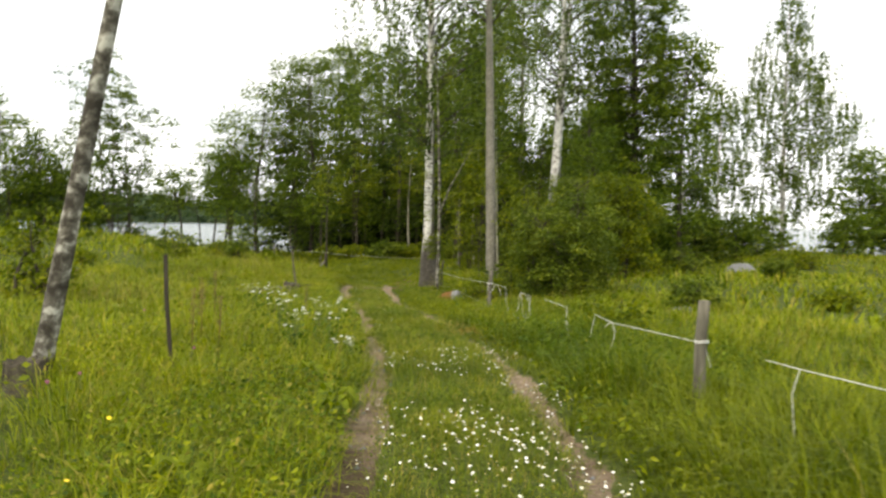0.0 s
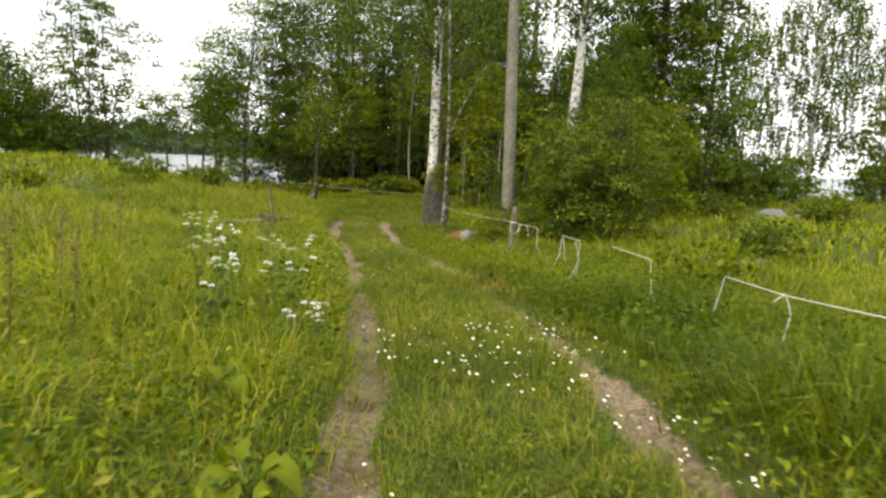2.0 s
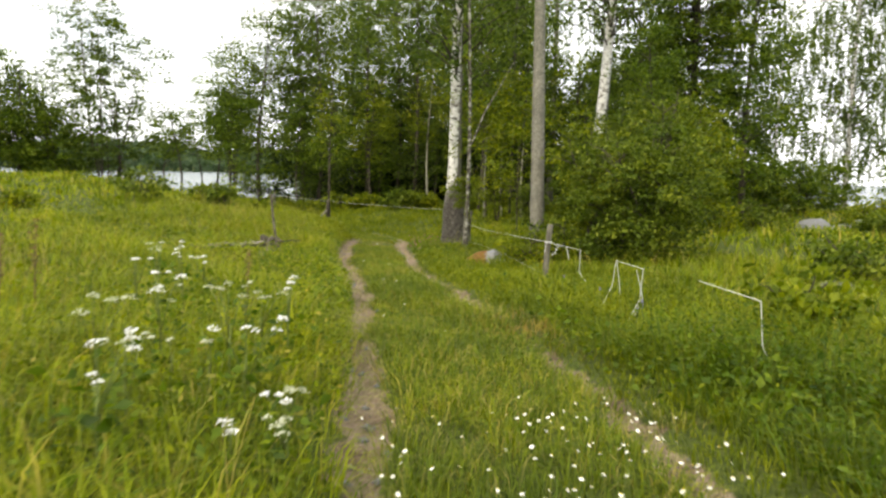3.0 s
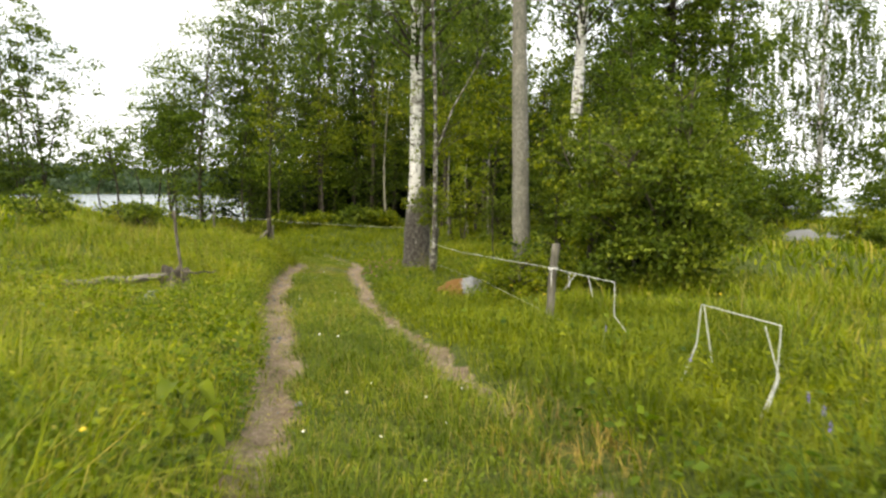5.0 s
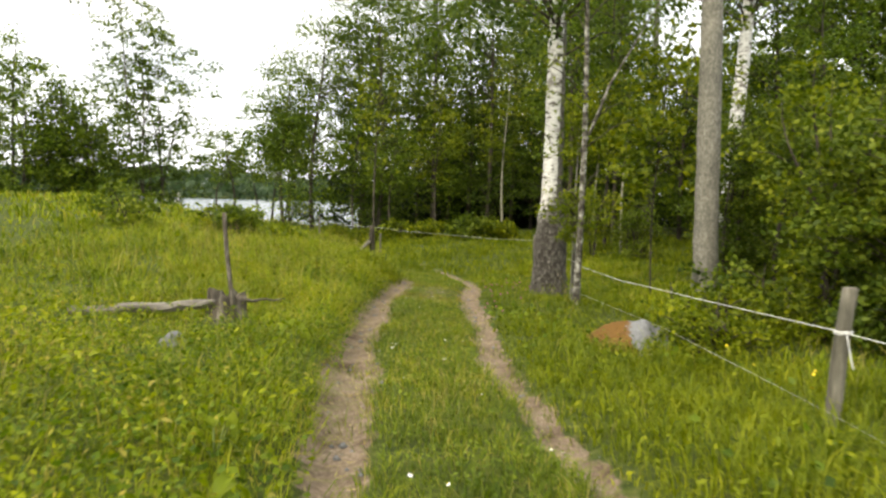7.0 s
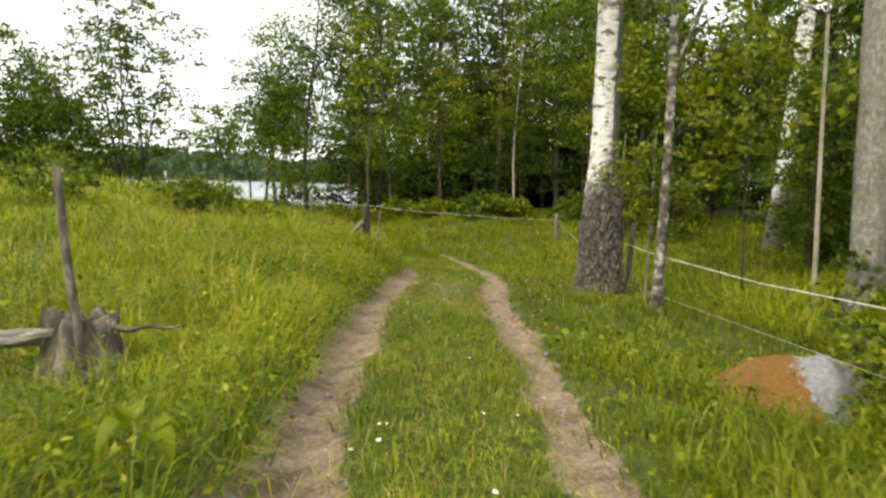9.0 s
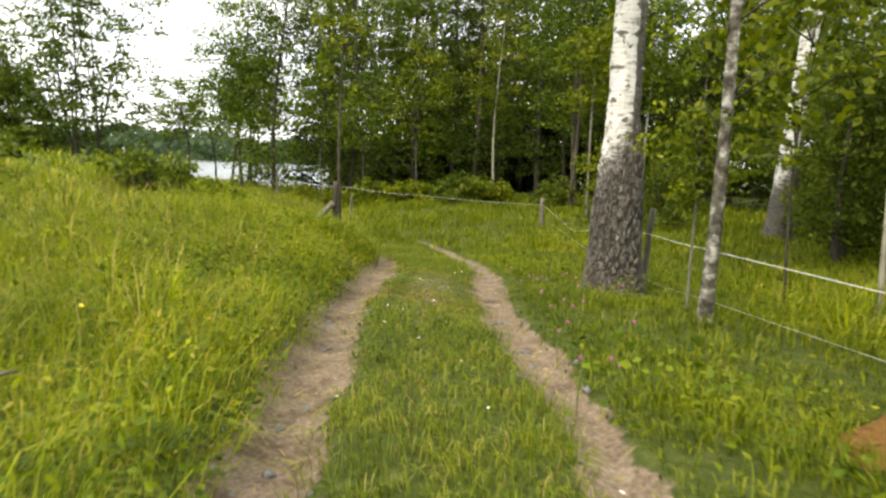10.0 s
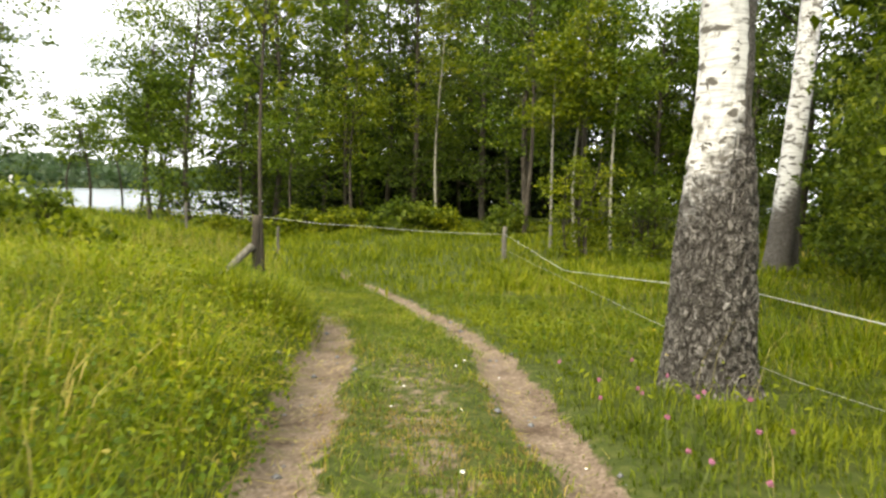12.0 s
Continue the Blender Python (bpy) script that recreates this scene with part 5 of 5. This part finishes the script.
rng_f = np.random.default_rng(55)
fx, fy, _, _ = scatter(9500, (-1.4, 1.2), (2.0, 11.0), lambda x, y, rut, dl, dr: ((dl > 0.02) & (dr < 0.15)) * np.clip(0.25 + 0.45 * wave(x, y, 1.9, 6), 0, 1) * smooth(8.4, 6.4, y) * (0.45 + 0.55 * (dr > -0.85)) * 0.72, rng_f)
flower_field("daisies", fx, fy, 0.19, 0.0105, M_PETAL, M_YELLOW, "small white daisies flowering between the ruts", "daisies", 56, 7)
fx, fy, _, _ = scatter(500, (-4.5, 0), (10, 24), lambda x, y, rut, dl, dr: ((dl > 0.1) & (dr < 0.1)) * 0.35, rng_f)
flower_field("daisies", fx, fy, 0.1, 0.012, M_PETAL, M_YELLOW, "few small white flowers in the short grass", "daisies", 57, 6)
fx, fy, _, _ = scatter(1500, (-7.5, 2.5), (2.5, 24), lambda x, y, rut, dl, dr: ((dl < -0.3) | (dr > 0.8)) * np.clip(0.1 + 0.5 * wave(x, y, 0.9, 8), 0, 1) * 0.45, rng_f)
flower_field("buttercups", fx, fy, 0.4, 0.013, M_YELLOW, None, "yellow buttercups scattered through the meadow grass", "buttercups", 58, 5)


def umbel_plant(x, y, h, seed, n_head, label, group, name="cow_parsley", petal=None, spread_r=0.16):
    rng = np.random.default_rng(seed)
    plant = empty(name, pose(x, y, float(ground(x, y)), 0, 0, rng.uniform(0, 360)), label, "wildflower", group)
    umbels = []
    stems = [tube([(0, 0, -0.02), (0.01, 0, h * 0.5), (0, 0.01, h * 0.72)], [0.005, 0.004, 0.003], 5)]
    for i in range(n_head):
        a, r = rng.uniform(0, 6.28), spread_r * rng.uniform(0.15, 1) * (i > 0)
        top = np.array([math.cos(a) * r, math.sin(a) * r, h * rng.uniform(0.86, 1.05)])
        stems.append(tube([(0, 0, h * rng.uniform(0.4, 0.65)), top * [0.6, 0.6, 0.9], top], [0.003, 0.0025, 0.002], 4))
        m = 34
        rad = np.sqrt(rng.random(m)) * rng.uniform(0.016, 0.034)
        b = rng.uniform(0, 6.28, m)
        c = top + np.stack([np.cos(b) * rad, np.sin(b) * rad, 0.014 - rad * rad * 16 + rng.normal(0, 0.003, m)], 1)
        umbels.append(discs(c, np.full(m, 0.0056), rng, 4, 0.5))
    stem = part_np("stem", *merge(stems), M_STEM, plant)
    for v, t in umbels:
        part_np("umbel", v, t, petal or M_PETAL, stem)
    lv, lt = leaves(np.stack([rng.normal(0, 0.07, 26), rng.normal(0, 0.07, 26), rng.uniform(0.1, 0.75, 26) * h], 1), 0.06, rng, flat=0.4)
    part_np("foliage", lv, lt, M_WEED, plant)


UMBELS = [(-2.8, 10.95), (-3.06, 10.7), (-2.58, 10.05), (-2.26, 8.9), (-2.6, 9.3), (-1.4, 7.75), (-1.3, 7.85), (-1.4, 8.3), (-1.28, 8.4), (-1.36, 7.4), (-1.22, 7.45), (-1.7, 7.1), (-1.5, 6.75), (-1.52, 6.98), (-1.42, 6.6), (-2.05, 8.5), (-2.45, 10.2), (-2.7, 9.9), (-2.3, 9.4),
          (-1.62, 8.7), (-1.8, 7.9), (-1.6, 7.55), (-0.98, 7.2), (-0.92, 6.95), (-1.05, 6.75), (-1.02, 7.4)]
for i, (x, y) in enumerate(UMBELS):
    low = i >= 22
    umbel_plant(x, y, 0.26 if low else 0.4 + 0.09 * (i % 3), 500 + i, 2 + i % 3, "white-flowering cow parsley in the meadow grass", "cow parsley by the track", spread_r=0.1 if low else 0.16, petal=M_PETAL if i % 2 == 0 else M_CREAM)


def clover(x, y, h, seed, petal, label, group, name="red_clover"):
    rng = np.random.default_rng(seed)
    plant = empty(name, pose(x, y, float(ground(x, y))), label, "wildflower", group)
    v, t = tube([(0, 0, -0.02), (rng.normal(0, 0.02), 0, h * 0.6), (rng.normal(0, 0.02), 0.0, h)], [0.0025, 0.002, 0.002], 4)
    stem = part_np("stem", v, t, M_STEM, plant)
    m = 46
    d = rng.normal(size=(m, 3))
    d /= np.linalg.norm(d, axis=1, keepdims=True)
    slim = 0.6 if name != "red_clover" else 1.0
    tall = slim * (4.0 if slim < 1 else 1.0)
    part_np("flower_head", *leaves(d * np.array([0.009 * slim, 0.009 * slim, 0.009 * tall]) + np.array([0, 0, h]), 0.011 * slim, rng), petal, stem)


CLOVER = [(-1.51, 21.7), (-1.32, 21.6), (-1.4, 21.0), (-1.36, 20.85), (-1.37, 20.6), (-0.95, 21.2), (-1.32, 20.2), (-1.33, 19.3), (-1.3, 18.4), (-1.1, 18.45), (-1.19, 19.9), (-1.17, 18.3), (-1.2, 20.5), (-1.05, 20.9), (-1.15, 21.3), (-1.25, 19.6), (-1.6, 22.4), (-0.9, 19.2), (-1.25, 21.9), (-1.0, 21.6), (-1.2, 22.2), (-0.85, 21.0), (-1.1, 20.1), (-0.8, 20.4), (-1.42, 22.1), (-1.05, 22.0), (-2.1, 3.6), (-2.3, 4.3), (-1.9, 5.2), (-2.9, 6.6)]
for i, (x, y) in enumerate(CLOVER):
    clover(x, y, 0.2 + 0.05 * (i % 3) + (0.15 if i > 25 else 0), 600 + i, M_PINK, "pink red clover flowering in the grass", "clover by the track")
for i, (x, y) in enumerate([(1.25, 10.2), (1.3, 10.4), (1.15, 10.0), (1.5, 9.3), (0.9, 12.2), (1.1, 11.2)]):
    clover(x, y, 0.32, 640 + i, M_PURPLE, "blue-violet vetch spike in the grass", "vetch by the fence", "vetch_flower")


def dock(x, y, h, seed):
    rng = np.random.default_rng(seed)
    plant = empty("dock_stalk", pose(x, y, float(ground(x, y))), "dark brown seeding dock stalk in the meadow", "weed", "dock stalks")
    stem = part_np("stem", *tube([(0, 0, -0.02), (0.02, 0, h * 0.5), (0.03, 0.02, h)], [0.005, 0.004, 0.002], 5), M_DRYHEAD, plant)
    m = 120
    z = rng.uniform(0.55, 1.0, m) * h
    c = np.stack([0.03 * z / h + rng.normal(0, 0.016, m), rng.normal(0, 0.016, m), z], 1)
    tagged(part_np("seed_head", *leaves(c, 0.016, rng), M_DRYHEAD, stem), kind="stuff")


for i, (x, y, h) in enumerate([(-2.3, 6.2, 0.75), (-2.15, 6.5, 0.65), (-2.5, 7.0, 0.7), (-2.9, 8.6, 0.75), (-3.05, 8.5, 0.65), (-2.0, 9.9, 0.6)]):
    dock(x, y, h, 700 + i)


def burdock(x, y, size, seed):
    rng = np.random.default_rng(seed)
    plant = empty("burdock", pose(x, y, float(ground(x, y))), "low burdock with broad light green leaves", "weed", "burdocks in the verge")
    for i in range(4):
        a = i * 1.7 + rng.uniform(0, 1)
        out = Vector((math.cos(a), math.sin(a), 0))
        tip, h = size * rng.uniform(0.8, 1.2), 0.14 + 0.08 * rng.random()
        bm = bmesh.new()
        side, rows = Vector((-out.y, out.x, 0)), []
        for f, w in ((0, 0.4), (0.12, 0.85), (0.42, 1.0), (0.74, 0.85), (1.0, 0.3)):
            c = out * (0.04 + tip * f) + Vector((0, 0, h + 0.05 * math.sin(f * 3) - 0.06 * f * f))
            rows.append([bm.verts.new(c + side * tip * 0.5 * w * k + Vector((0, 0, 0.02 * abs(k)))) for k in (-1, -0.5, 0, 0.5, 1)])
        for r0, r1 in zip(rows[:-1], rows[1:]):
            for k in range(4):
                bm.faces.new((r0[k], r0[k + 1], r1[k + 1], r1[k]))
        me = bpy.data.meshes.new("leaf")
        bm.to_mesh(me)
        bm.free()
        me.materials.append(M_LUSH)
        me.polygons.foreach_set("use_smooth", np.ones(len(me.polygons), dtype=bool))
        leaf = new("leaf", me)
        leaf.parent = plant
        part_np("stalk", *tube([(0, 0, -0.02), tuple(out * 0.02 + Vector((0, 0, h * 0.6))), tuple(out * 0.05 + Vector((0, 0, h)))], [0.006, 0.005, 0.004], 5), M_STEM, leaf)


for i, (x, y, s) in enumerate([(-0.77, 4.92, 0.17), (-1.23, 3.19, 0.16), (-1.11, 5.69, 0.15), (-0.75, 4.76, 0.12), (-1.74, 12.46, 0.15), (-1.5, 10.65, 0.15), (-2.05, 13.18, 0.12), (-2.61, 15.67, 0.14), (-1.35, 10.29, 0.15)]):
    burdock(x, y, s * 0.68, 800 + i)
